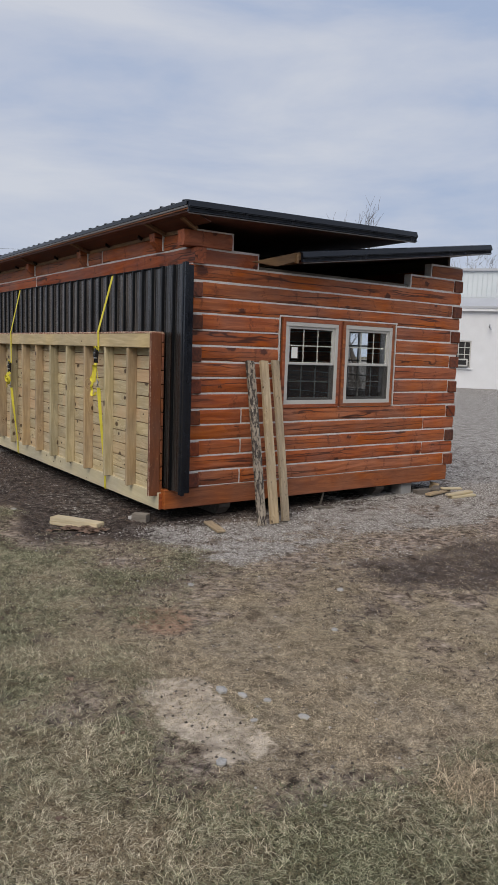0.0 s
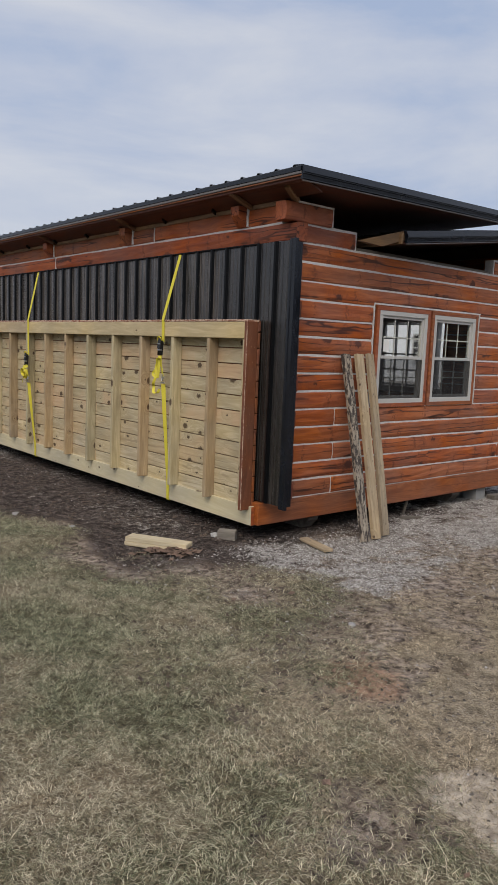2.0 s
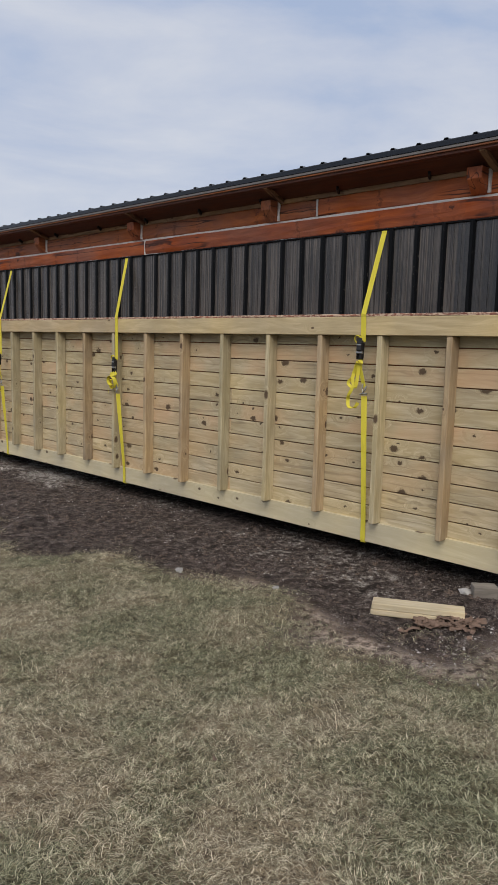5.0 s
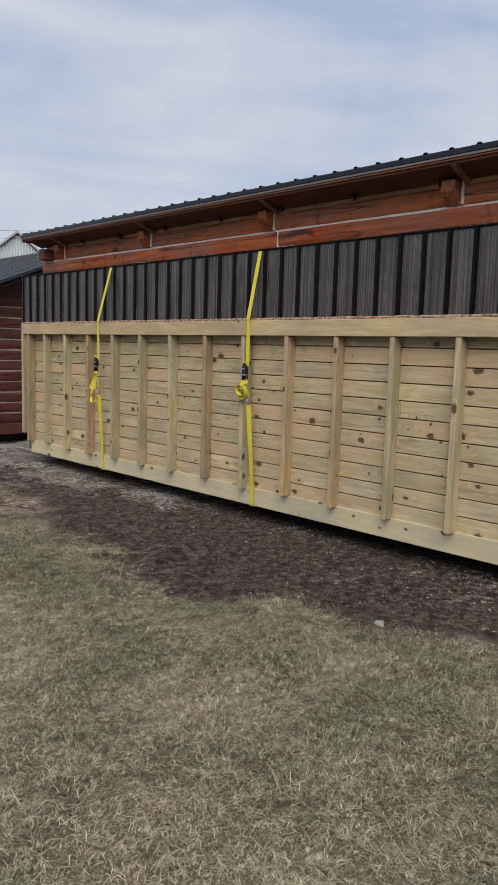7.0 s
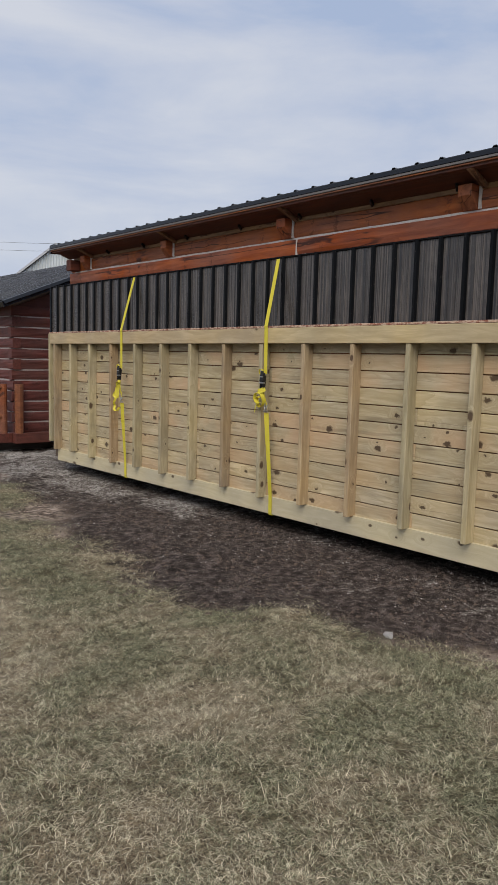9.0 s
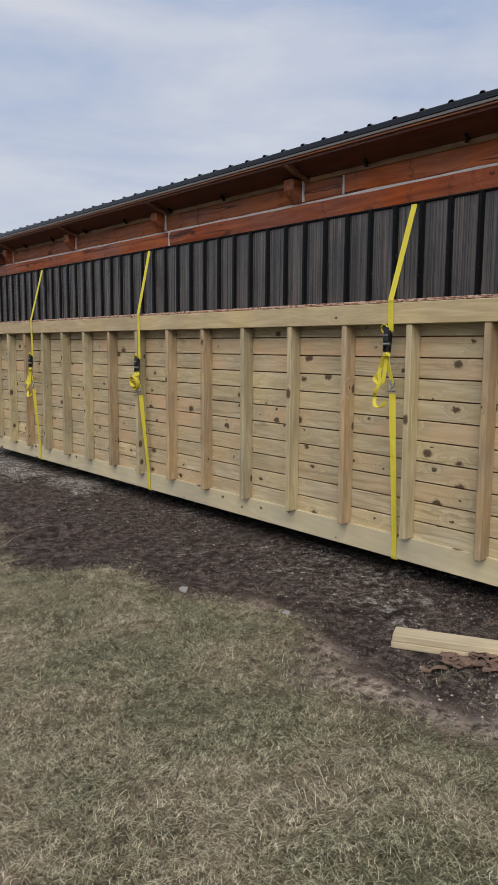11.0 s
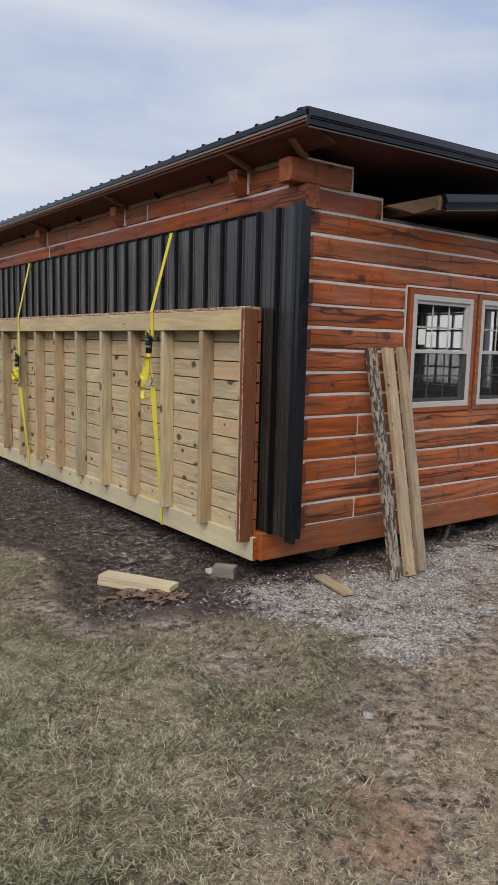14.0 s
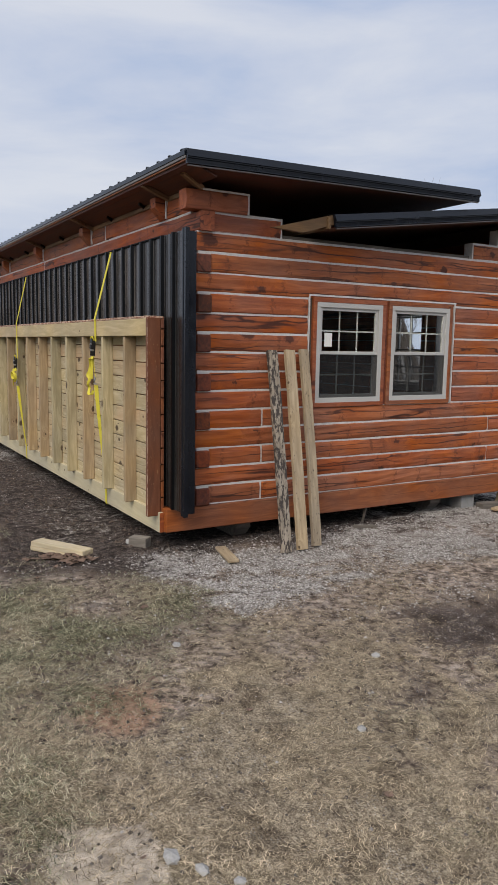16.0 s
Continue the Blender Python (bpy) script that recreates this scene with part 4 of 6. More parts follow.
# ---- roof halves ----
def ribbed_sheet(length, width, rib=0.2286, tall=0.018, thick=0.004, start=0.1, minor=True):
    """Ribbed metal along x, ribs spaced along y, standing up in z."""
    prof = [(0.0, 0.0)]
    low_ribs = lambda c: [q for o in (0.36 * rib, 0.63 * rib) if 0.02 < c + o < width - 0.02 for q in ((c + o - 0.007, 0), (c + o - 0.002, 0.003), (c + o + 0.002, 0.003), (c + o + 0.007, 0))]
    if minor:
        prof += low_ribs(start - rib)
    c = start
    while c < width - 0.03:
        prof += [(c - 0.027, 0), (c - 0.012, tall), (c + 0.012, tall), (c + 0.022, 0)]
        if minor:
            prof += low_ribs(c)
        c += rib
    prof.append((width, 0.0))
    bm = bmesh.new()
    rows = [[bm.verts.new((x, y, z)) for y, z in prof] for x in (0, length)]
    low = [[bm.verts.new((x, y, z - thick)) for y, z in prof] for x in (0, length)]
    for i in range(len(prof) - 1):
        bm.faces.new((rows[0][i], rows[1][i], rows[1][i + 1], rows[0][i + 1]))
        bm.faces.new((low[0][i + 1], low[1][i + 1], low[1][i], low[0][i]))
        for e in (0, 1):
            bm.faces.new((rows[e][i], rows[e][i + 1], low[e][i + 1], low[e][i]))
    bmesh.ops.recalc_face_normals(bm, faces=bm.faces[:])
    return bm


def fascia(length, tall=0.125):
    """Black rake trim along x with pressed grooves, its face to -y."""
    h = tall
    outline = [(0.012, 0.0), (-0.004, 0.002), (-0.004, h * 0.07), (0.007, h * 0.11), (0.005, h * 0.34), (-0.006, h * 0.38), (-0.006, h * 0.43), (-0.016, h * 0.47), (0.004, h * 0.97), (0.012, h), (0.11, h + 0.012), (0.11, h + 0.004), (0.03, h - 0.01), (0.03, 0.0)]
    bm = prism([(-y, z) for y, z in outline], length)
    bmesh.ops.transform(bm, matrix=pose(0, 0, 0, 0, 0, -90), verts=bm.verts[:])
    bmesh.ops.recalc_face_normals(bm, faces=bm.faces[:])
    return bm


RY1 = 16.31


def roof_half(name, x0, z0, x1, z1, label, drop, RY0):
    """A roof half lying from (x0, z0) to (x1, z1), top edges, over the cabin's length."""
    tilt = math.degrees(math.atan2(z1 - z0, x1 - x0))
    run = math.hypot(x1 - x0, z1 - z0)
    m = pose(x0, RY0, z0, 0, -tilt, 0)
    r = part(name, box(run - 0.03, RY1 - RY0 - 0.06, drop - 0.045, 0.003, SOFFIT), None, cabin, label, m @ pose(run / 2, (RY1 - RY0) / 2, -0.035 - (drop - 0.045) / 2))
    part("metal_sheet", ribbed_sheet(run, RY1 - RY0, tall=0.015, minor=False), ROOFMETAL, r, "black ribbed metal sheet", m @ pose(0, 0, -0.004))
    part("rake_trim", fascia(run, 0.115), TRIM, r, "black grooved metal trim", m @ pose(0, -0.012, -0.115))
    part("rake_trim", fascia(run, 0.115), TRIM, r, "black grooved metal trim", m @ pose(run, RY1 - RY0 + 0.012, -0.115, 0, 0, 180))
    slab_m = m @ pose(run / 2, 0.004, -0.124)
    part("drip_strip", box(run - 0.02, 0.02, 0.010, 0.002, DRIP), None, r, "thin grey strip under the trim", slab_m)
    return r, m, run


roof_a, ma, run_a = roof_half("roof_half", 3.690, 3.274, 6.875, 3.347, "black ribbed metal roof half laid flat over dark boards", 0.12, 6.35)
roof_b, mb, run_b = roof_half("roof_half", 5.165, 2.945, 8.40, 3.372, "black ribbed metal roof half tucked under the other", 0.12, 6.42)
RY0 = 6.35
W = RY1 - RY0
part("eave_trim", box(W - 0.02, 0.012, 0.040, 0.003, TRIM), None, roof_a, "black metal eave edge", ma @ pose(-0.008, W / 2, -0.030, 0, 0, -90))
part("drip_edge", box(W - 0.02, 0.012, 0.020, 0.002, DRIP), None, roof_a, "grey drip edge", ma @ pose(-0.004, W / 2, -0.061, 0, 0, -90))
part("eave_strip", box(W - 0.02, 0.014, 0.013, 0.002, BROWN), None, roof_a, "thin brown strip under the eave", ma @ pose(0.004, W / 2, -0.081, 0, 0, -90))
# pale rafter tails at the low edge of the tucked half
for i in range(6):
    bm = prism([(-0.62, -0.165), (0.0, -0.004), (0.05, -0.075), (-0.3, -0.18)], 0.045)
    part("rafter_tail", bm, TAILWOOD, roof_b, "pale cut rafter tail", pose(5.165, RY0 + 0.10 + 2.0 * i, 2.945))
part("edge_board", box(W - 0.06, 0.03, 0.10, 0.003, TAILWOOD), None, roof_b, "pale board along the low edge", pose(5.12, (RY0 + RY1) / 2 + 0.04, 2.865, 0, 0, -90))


# ---- windows ----
def sash_window(x0, x1, z0, z1, y, parent, sticker):
    """A white double-hung window: outer frame, two sashes with bars, panes, an insect screen below."""
    w, h = x1 - x0, z1 - z0
    win = part("window", frame_bm(x0, x1, z0, z1, 0.05, y - 0.006, y + 0.075), VINYL, parent, "white double-hung window with grid bars")
    mid = z0 + h * 0.50
    for nm, a, b, yy in (("upper_sash", mid - 0.016, z1 - 0.045, y + 0.012), ("lower_sash", z0 + 0.045, mid + 0.016, y + 0.034)):
        s = part(nm, frame_bm(x0 + 0.046, x1 - 0.046, a, b, 0.034, yy, yy + 0.03), VINYL, win)
        gx0, gx1, gz0, gz1 = x0 + 0.08, x1 - 0.08, a + 0.034, b - 0.034
        slab("pane", win, gx0 - 0.006, gx1 + 0.006, yy + 0.013, yy + 0.017, gz0 - 0.006, gz1 + 0.006, GLASS, "clear glass pane", 0).visible_shadow = False
        bm = bmesh.new()
        for i in (1, 2):
            c = gx0 + (gx1 - gx0) * i / 3
            add_box(bm, c - 0.007, c + 0.007, yy + 0.019, yy + 0.026, gz0, gz1)
        c = (gz0 + gz1) / 2
        add_box(bm, gx0, gx1, yy + 0.0195, yy + 0.0255, c - 0.007, c + 0.007)
        part("grid_bars", bm, VINYL, win, "thin white grid bars")
    slab("screen", win, x0 + 0.05, x1 - 0.05, y + 0.004, y + 0.006, z0 + 0.05, mid - 0.012, SCREEN, "dark insect screen", 0)
    if sticker:
        slab("sticker", win, x0 + 0.115, x0 + 0.205, y + 0.022, y + 0.0235, mid + 0.06, mid + 0.19, PAPER, "white paper sticker on the glass", 0)
    return win


def frame_bm(x0, x1, z0, z1, t, y0, y1):
    bm = bmesh.new()
    add_box(bm, x0, x1, y0, y1, z0, z0 + t)
    add_box(bm, x0, x1, y0, y1, z1 - t, z1)
    add_box(bm, x0, x0 + t, y0, y1, z0 + t, z1 - t)
    add_box(bm, x1 - t, x1, y0, y1, z0 + t, z1 - t)
    bmesh.ops.bevel(bm, geom=bm.edges[:], offset=0.003, segments=1, affect="EDGES")
    return bm


def surround(x0, x1, z0, z1, parent):
    c = part("window_casing", frame_bm(x0, x1, z0, z1, 0.042, GY - 0.014, GY + 0.10), BEAM, parent, "orange-stained window casing")
    return c


sash_window(5.235, 6.045, 1.252, 2.207, GY - 0.004, cabin, True)
sash_window(6.160, 6.965, 1.255, 2.211, GY - 0.004, cabin, False)
surround(5.196, 6.082, 1.213, 2.246, cabin)
surround(6.120, 7.004, 1.216, 2.250, cabin)
slab("casing_gap", cabin, 6.082, 6.120, GY + 0.004, GY + 0.10, 1.22, 2.25, LOG_END, "", 0.003, "z")
bm = bmesh.new()
add_box(bm, WX0 - 0.004, WX1 + 0.004, GY - 0.006, GY + 0.02, 2.2555, 2.272)
add_box(bm, WX0 - 0.004, WX0 + 0.008, GY - 0.006, GY + 0.02, 1.22, 2.2555)
add_box(bm, WX1 - 0.016, WX1 - 0.006, GY - 0.006, GY + 0.02, 1.22, 2.2555)
part("window_chinking", bm, CHINK, cabin, "pale chinking round the window pair")
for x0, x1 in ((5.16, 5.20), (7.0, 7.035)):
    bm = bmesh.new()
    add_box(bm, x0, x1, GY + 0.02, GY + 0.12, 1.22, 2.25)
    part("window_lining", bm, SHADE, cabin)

# ---- folded deck against the long side ----
DX, DB = 3.57, 3.688
DY0, DY1 = 6.825, 16.12
deck = thing("folded_deck", (3.65, 11.5, 0.335), "treated pine deck section folded up against the cabin", "deck")
TOP0, TOP1 = 1.852, 1.998
JY = [7.406, 8.010, 8.603, 9.197, 9.793, 10.383, 10.968, 11.551, 12.134, 12.718, 13.280, 13.846, 14.412, 14.970, 15.503, 15.966]
for seg in ((DY0 + 0.04, 11.495), (11.498, DY1)):
    slab("rim_board", deck, DX, DX + 0.042, *seg, TOP0, TOP1, RIM, "pale pine rim board", 0.004, "y")
for y in JY:
    slab("joist", deck, DX + 0.003 + random.uniform(0, 0.006), DB, y - 0.026, y + 0.022, 0.33 + random.uniform(-0.014, 0.014), TOP0 - 0.002, random.choice((JOIST, JOIST, TANJOIST)), "", 0.005, "z")
slab("end_board", deck, DX - 0.006, DB - 0.003, DY0 - 0.006, DY0 + 0.036, 0.305, 2.004, BROWN, "reddish brown end board", 0.004, "z")
slab("torn_edge", deck, DX - 0.0085, DX - 0.0062, DY0 - 0.0075, DY0 + 0.002, 0.31, 2.0, FLECKED, "pale splintered edge of the end board", 0.0005, "z")
slab("end_board", deck, DX - 0.006, 3.712, DY1 - 0.05, DY1 + 0.002, 0.44, 2.0, JOIST, "pale end board", 0.004, "z")
slab("joist", deck, DX + 0.01, DB, DY0 + 0.038, DY0 + 0.075, 0.335, TOP0 - 0.002, PINE, "", 0.004, "z")
BOARD = [2.0, 1.912, 1.767, 1.621, 1.476, 1.330, 1.186, 1.040, 0.896, 0.752, 0.608, 0.463, 0.325]
for i in range(12):
    ends = [DY0 + 0.036, 9.75 if i % 2 else 12.66, DY1 - 0.04] if i % 3 else [DY0 + 0.036, 11.5, DY1 - 0.04]
    for p, q in zip(ends, ends[1:]):
        slab("deck_board", deck, DB, DB + 0.026, p + 0.001, q - 0.001, BOARD[i + 1] + 0.0042, BOARD[i] - 0.0042, PINE, "", 0.003, "y")
for i in range(12):
    slab("board_end", deck, DB + 0.0005, DB + 0.0265, DY0 - 0.010, DY0 + 0.035, BOARD[i + 1] + 0.0055, BOARD[i] - 0.0055, BROWN, "brown-stained end of a deck board", 0.003, "y")
slab("stained_face", deck, DB + 0.0265, DB + 0.0285, DY0 - 0.002, DY1, 0.34, 2.012, BROWN, "red-brown stained upper face of the deck", 0.0, "y")
slab("top_edge", deck, DX + 0.004, DB + 0.026, DY0 + 0.01, DY1, 2.0005, 2.020, FLECKED, "ragged red-brown edge along the top", 0.002, "y")

# ---- folded porch roof: black metal hanging behind the deck ----
porch = thing("folded_porch_roof", (3.85, 11.5, 0.36), "black ribbed metal porch roof folded down against the wall", "porch roof")
PZ0, PZ1, PY0, PY1 = 0.385, 2.690, 6.43, 16.39
sheet_y = PY0 + 0.03
n_sheet = 0
while sheet_y < PY1 - 0.05:
    rib = float(np.interp(sheet_y, (8.3, 12.8), (0.2286, 0.2145)))
    first = 0.5 * rib if n_sheet else 0.2156
    w = min(first + 3.5 * rib, PY1 - sheet_y)
    part("metal_sheet", ribbed_sheet(PZ1 - PZ0, w, rib, 0.026, 0.003, first, True), METAL if n_sheet else SHADEDMETAL, porch, "", Matrix.Translation((3.744 + 0.002 * (n_sheet % 2), sheet_y, PZ1)) @ Matrix(((0, 0, -1, 0), (0, 1, 0, 0), (-1, 0, 0, 0), (0, 0, 0, 1))))
    sheet_y += w
    n_sheet += 1
# added strip: draws the dark gap between the sheets and the log
slab("top_trim", porch, 3.728, 3.752, PY0 + 0.47, PY1 - 0.02, PZ1 - 0.012, PZ1 + 0.004, GAPSHADE, "added black strip for the shaded gap above the metal", 0.004, "y")
slab("edge_trim", porch, 3.7545, 3.832, PY0 + 0.018, PY0 + 0.027, PZ0, PZ1 - 0.01, TRIM, "black end flashing", 0.002, "z")
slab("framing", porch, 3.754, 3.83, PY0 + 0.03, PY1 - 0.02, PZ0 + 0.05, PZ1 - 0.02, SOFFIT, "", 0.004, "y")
bm = prism([(3.720, 0), (3.754, 0), (3.754, 0.03), (3.749, 0.03), (3.749, 0.095), (3.739, 0.095), (3.733, 0.08), (3.726, 0.08), (3.726, 0.06), (3.733, 0.05), (3.733, 0.035), (3.720, 0.025)], PZ1 + 0.012 - PZ0 + 0.02)
bmesh.ops.transform(bm, matrix=Matrix(((1, 0, 0, 0), (0, 0, 1, 0), (0, 1, 0, 0), (0, 0, 0, 1))), verts=bm.verts[:])
bmesh.ops.recalc_face_normals(bm, faces=bm.faces[:])
part("edge_trim", bm, TRIM, porch, "black folded edge trim", pose(0, PY0 - 0.012, PZ0 - 0.02))
slab("edge_trim", porch, 3.720, 3.80, PY1 - 0.018, PY1, PZ0, PZ1, TRIM, "black folded edge trim", 0.004, "z")

# ---- supports under the cabin ----
for x in (4.55, 7.02):
    bm = prism([(-0.0, 0.16), (0.0, 0.10), (0.10, 0.0), (9.2, 0.0), (9.2, 0.16)], 0.15)
    bmesh.ops.transform(bm, matrix=pose(0, 0, 0, 0, 0, 90), verts=bm.verts[:])
    bmesh.ops.recalc_face_normals(bm, faces=bm.faces[:])
    tagged(part("skid_beam", bm, GREYWOOD, None, m=pose(x + 0.075, GY + 0.12, -0.012)), "dark weathered skid beam under the cabin", "beam", "skids under the cabin")
slab("support_timber", None, 4.72, 8.0, 9.2, 9.35, -0.01, 0.158, GREYWOOD, "", 0.006)
bpy.data.objects["support_timber"]["label"], bpy.data.objects["support_timber"]["category"] = "dark cross timber under the cabin floor", "beam"


def cinder_block(x0, y0, label):
    b = thing("concrete_block", (x0 + 0.1, y0 + 0.2, 0), label, "block", "blocks under the cabin")
    bm = bmesh.new()
    add_box(bm, x0, x0 + 0.2, y0, y0 + 0.03, -0.012, 0.163)
    add_box(bm, x0, x0 + 0.2, y0 + 0.185, y0 + 0.215, -0.012, 0.163)
    add_box(bm, x0, x0 + 0.2, y0 + 0.37, y0 + 0.40, -0.012, 0.163)
    add_box(bm, x0, x0 + 0.035, y0 + 0.03, y0 + 0.37, -0.012, 0.163)
    add_box(bm, x0 + 0.165, x0 + 0.2, y0 + 0.03, y0 + 0.37, -0.012, 0.163)
    bmesh.ops.bevel(bm, geom=bm.edges[:], offset=0.003, segments=1, affect="EDGES")
    part("block_body", bm, CONCRETE, b)


cinder_block(7.36, 6.80, "grey concrete block holding up the sill beam")
cinder_block(4.15, 15.3, "grey concrete block under the far end of the cabin")

# ---- ratchet straps ----
def ratchet_strap(y_top, y_kink, y_low, long_slack, zr, label):
    """Webbing over the folded roof and deck, a ratchet, slack webbing, a hook and webbing down to the ledger."""
    s = thing("ratchet_strap", (3.55, y_kink, 0.15), label, "strap", "straps round the deck")
    face = DX - 0.004
    pts = [(3.712, y_top, 2.672), (3.711, y_top, 2.655), (face - 0.006, y_kink, 2.016), (face - 0.002, y_kink, 1.995), (face, y_kink - 0.004, zr + 0.065)]
    part("upper_webbing", ribbon(pts, (0, 1, 0), 0.046), WEB, s, "taut yellow webbing")
    zh = zr - (0.315 if long_slack else 0.26)
    yh = y_kink - 0.045
    low = [(face - 0.012, yh, zh - 0.05), (face + 0.010, yh * 0.75 + y_low * 0.25, zh * 0.75 + 0.05), (face + 0.040, (yh + y_low) / 2, zh / 2 + 0.10), (3.652, y_low, 0.34), (3.655, y_low, 0.17), (3.66, y_low, 0.152), (3.80, y_low, 0.150)]
    part("lower_webbing", ribbon(low, [(0.62, -0.78, 0), (0.5, -0.87, 0), (0.2, -0.98, 0), (0, -1, 0), (0, -1, 0), (0, -1, 0), (0, -1, 0)], 0.045), WEB, s, "taut yellow webbing down to the ledger")
    # ratchet: two cheek plates, a handle, a bright spool
    r = part("ratchet", box(0.020, 0.030, 0.15, 0.005, DARKIRON), None, s, "black steel ratchet", pose(face - 0.018, y_kink + 0.002, zr, 0, 3, 2))
    for o in (-0.021, 0.023):
        part("cheek", box(0.036, 0.004, 0.13, 0.0015, DARKIRON), None, r, "black cheek plate", pose(face - 0.026, y_kink + o, zr - 0.01, 0, 4, 0))
    part("handle", box(0.012, 0.040, 0.10, 0.004, DARKIRON), None, r, "", pose(face - 0.042, y_kink + 0.004, zr + 0.045, 0, 8, 4))
    part("spool", tube([(face - 0.036, y_kink - 0.028, zr - 0.02), (face - 0.036, y_kink + 0.030, zr - 0.02)], 0.011, 10), STEEL, r, "zinc spool")
    part("pin", tube([(face - 0.048, y_kink - 0.018, zr + 0.04), (face - 0.048, y_kink + 0.020, zr + 0.04)], 0.006, 8), STEEL, r, "zinc pin")
    ring = [(face - 0.02 - 0.008 * math.sin(6.283 * i / 12), y_kink + 0.034 - 0.030 * math.cos(6.283 * i / 12), zr + 0.085 + 0.030 * math.sin(6.283 * i / 12)) for i in range(13)]
    part("eye_loop", ribbon(ring, (1, 0.3, 0), 0.016, 0.005), WEB, s, "small yellow loop above the ratchet")
    link = [(face - 0.016, y_kink, zr - 0.07), (face - 0.020, y_kink - 0.004, (zr + zh) / 2), (face - 0.016, yh, zh + 0.02)]
    part("link_webbing", ribbon(link, (0.25, 1, 0), 0.040), WEB, s, "taut yellow webbing under the ratchet")
    hook = [(face - 0.016, yh + 0.012, zh + 0.05), (face - 0.022, yh + 0.016, zh + 0.01), (face - 0.030, yh, zh - 0.02), (face - 0.032, yh - 0.02, zh + 0.0), (face - 0.026, yh - 0.024, zh + 0.03)]
    part("hook", tube(hook, 0.0065, 8), STEEL, s, "bright zinc hook")
    part("hook_bar", tube([(face - 0.024, yh - 0.034, zh - 0.03), (face - 0.024, yh + 0.034, zh - 0.035)], 0.006, 8), STEEL, s, "zinc hook bar")
    # slack webbing
    f2 = face - 0.035
    if long_slack:
        slack = [(f2, y_kink + 0.0, zr - 0.08), (f2 - 0.015, y_kink - 0.03, zr - 0.10), (f2 - 0.02, y_kink + 0.01, zr - 0.11), (f2, y_kink + 0.045, zr - 0.20), (f2 - 0.02, y_kink + 0.085, zr - 0.265), (f2 - 0.01, y_kink + 0.055, zr - 0.305), (f2 - 0.02, y_kink + 0.075, zr - 0.36),
                 (f2, y_kink + 0.095, zr - 0.40), (f2 - 0.015, y_kink + 0.075, zr - 0.455), (f2, y_kink + 0.03, zr - 0.46), (f2 + 0.012, y_kink + 0.005, zr - 0.42)]
        part("slack_loop", ribbon(smooth(slack), (0.75, -0.6, 0.1), 0.027), WEB, s, "loose loop of yellow webbing")
        fold = [(f2 + 0.01, y_kink + 0.02, zr - 0.09), (f2 - 0.01, y_kink + 0.05, zr - 0.22), (f2, y_kink + 0.03, zr - 0.30), (f2, y_kink + 0.005, zr - 0.17), (f2, y_kink, zr - 0.09)]
        part("slack_loop", ribbon(smooth(fold), (0.6, -0.7, 0.1), 0.027), WEB, s, "folded yellow webbing")
    else:
        wind = [(f2 - 0.01 - 0.018 * math.sin(t * 0.7), y_kink + 0.022 + 0.052 * math.sin(t), zr - 0.155 - 0.062 * math.cos(t) - 0.006 * t) for t in [0.55 * i for i in range(19)]]
        part("slack_loop", ribbon(smooth(wind), (0.9, -0.1, 0.25), 0.038), WEB, s, "wound loop of yellow webbing")
        knot = [(f2 + 0.012, y_kink - 0.03, zr - 0.075), (f2 - 0.02, y_kink - 0.005, zr - 0.095), (f2 - 0.025, y_kink + 0.03, zr - 0.10), (f2, y_kink + 0.055, zr - 0.115)]
        part("knot", ribbon(smooth(knot), (0.1, 0.1, 1), 0.045, 0.006), WEB, s, "bunched webbing")
        end = [(f2, y_kink + 0.045, zr - 0.19), (f2 - 0.01, y_kink + 0.075, zr - 0.25), (f2, y_kink + 0.10, zr - 0.31)]
        part("loose_end", ribbon(smooth(end), (0.5, 0.8, 0), 0.036), WEB, s, "loose end of yellow webbing")
    return s


ratchet_strap(8.10, 8.155, 8.13, True, 1.735, "yellow ratchet strap with black ratchet holding the deck")
ratchet_strap(11.475, 11.46, 11.43, False, 1.49, "yellow ratchet strap over the deck joint, slack tied")
ratchet_strap(14.07, 14.12, 14.15, True, 1.48, "yellow ratchet strap with a dangling loose end")

# ---- boards leaning on the gable ----
def leaning_board(x0, y0, x1, z1, width, material, label, thick=0.038):
    foot, head = Vector((x0, y0, 0.0)), Vector((x1, GY - 0.042, z1))
    d = head - foot
    ax = d.normalized()
    across = Vector((1, 0, 0)) - ax * ax.x
    across.normalize()
    nrm = ax.cross(across)
    m = Matrix((ax, across, nrm)).transposed().to_4x4()
    m.translation = (foot + head) / 2
    bm = bmesh.new()
    rng = random.Random(int(x0 * 1000))
    n, L = 12, d.length
    rows = []
    for i in range(n):
        t = -L / 2 + L * i / (n - 1)
        bow = 0.006 * math.sin(math.pi * i / (n - 1)) + rng.uniform(-0.002, 0.002)
        rows.append([bm.verts.new((t, y + bow + rng.uniform(-0.0015, 0.0015), z)) for y, z in ((-width / 2, -thick / 2), (width / 2, -thick / 2), (width / 2, thick / 2), (-width / 2, thick / 2))])
    for a, b in zip(rows, rows[1:]):
        for k in range(4):
            bm.faces.new((a[k], a[(k + 1) % 4], b[(k + 1) % 4], b[k]))
    bm.faces.new(rows[0][::-1])
    bm.faces.new(rows[-1])
    bmesh.ops.recalc_face_normals(bm, faces=bm.faces[:])
    ob = part("board", bm, material, None, m=m)
    return tagged(ob, label, "board", "boards leaning on the gable")


leaning_board(4.618, 6.235, 4.722, 1.745, 0.098, BARKY, "bark-flecked rough board leaning on the log gable")
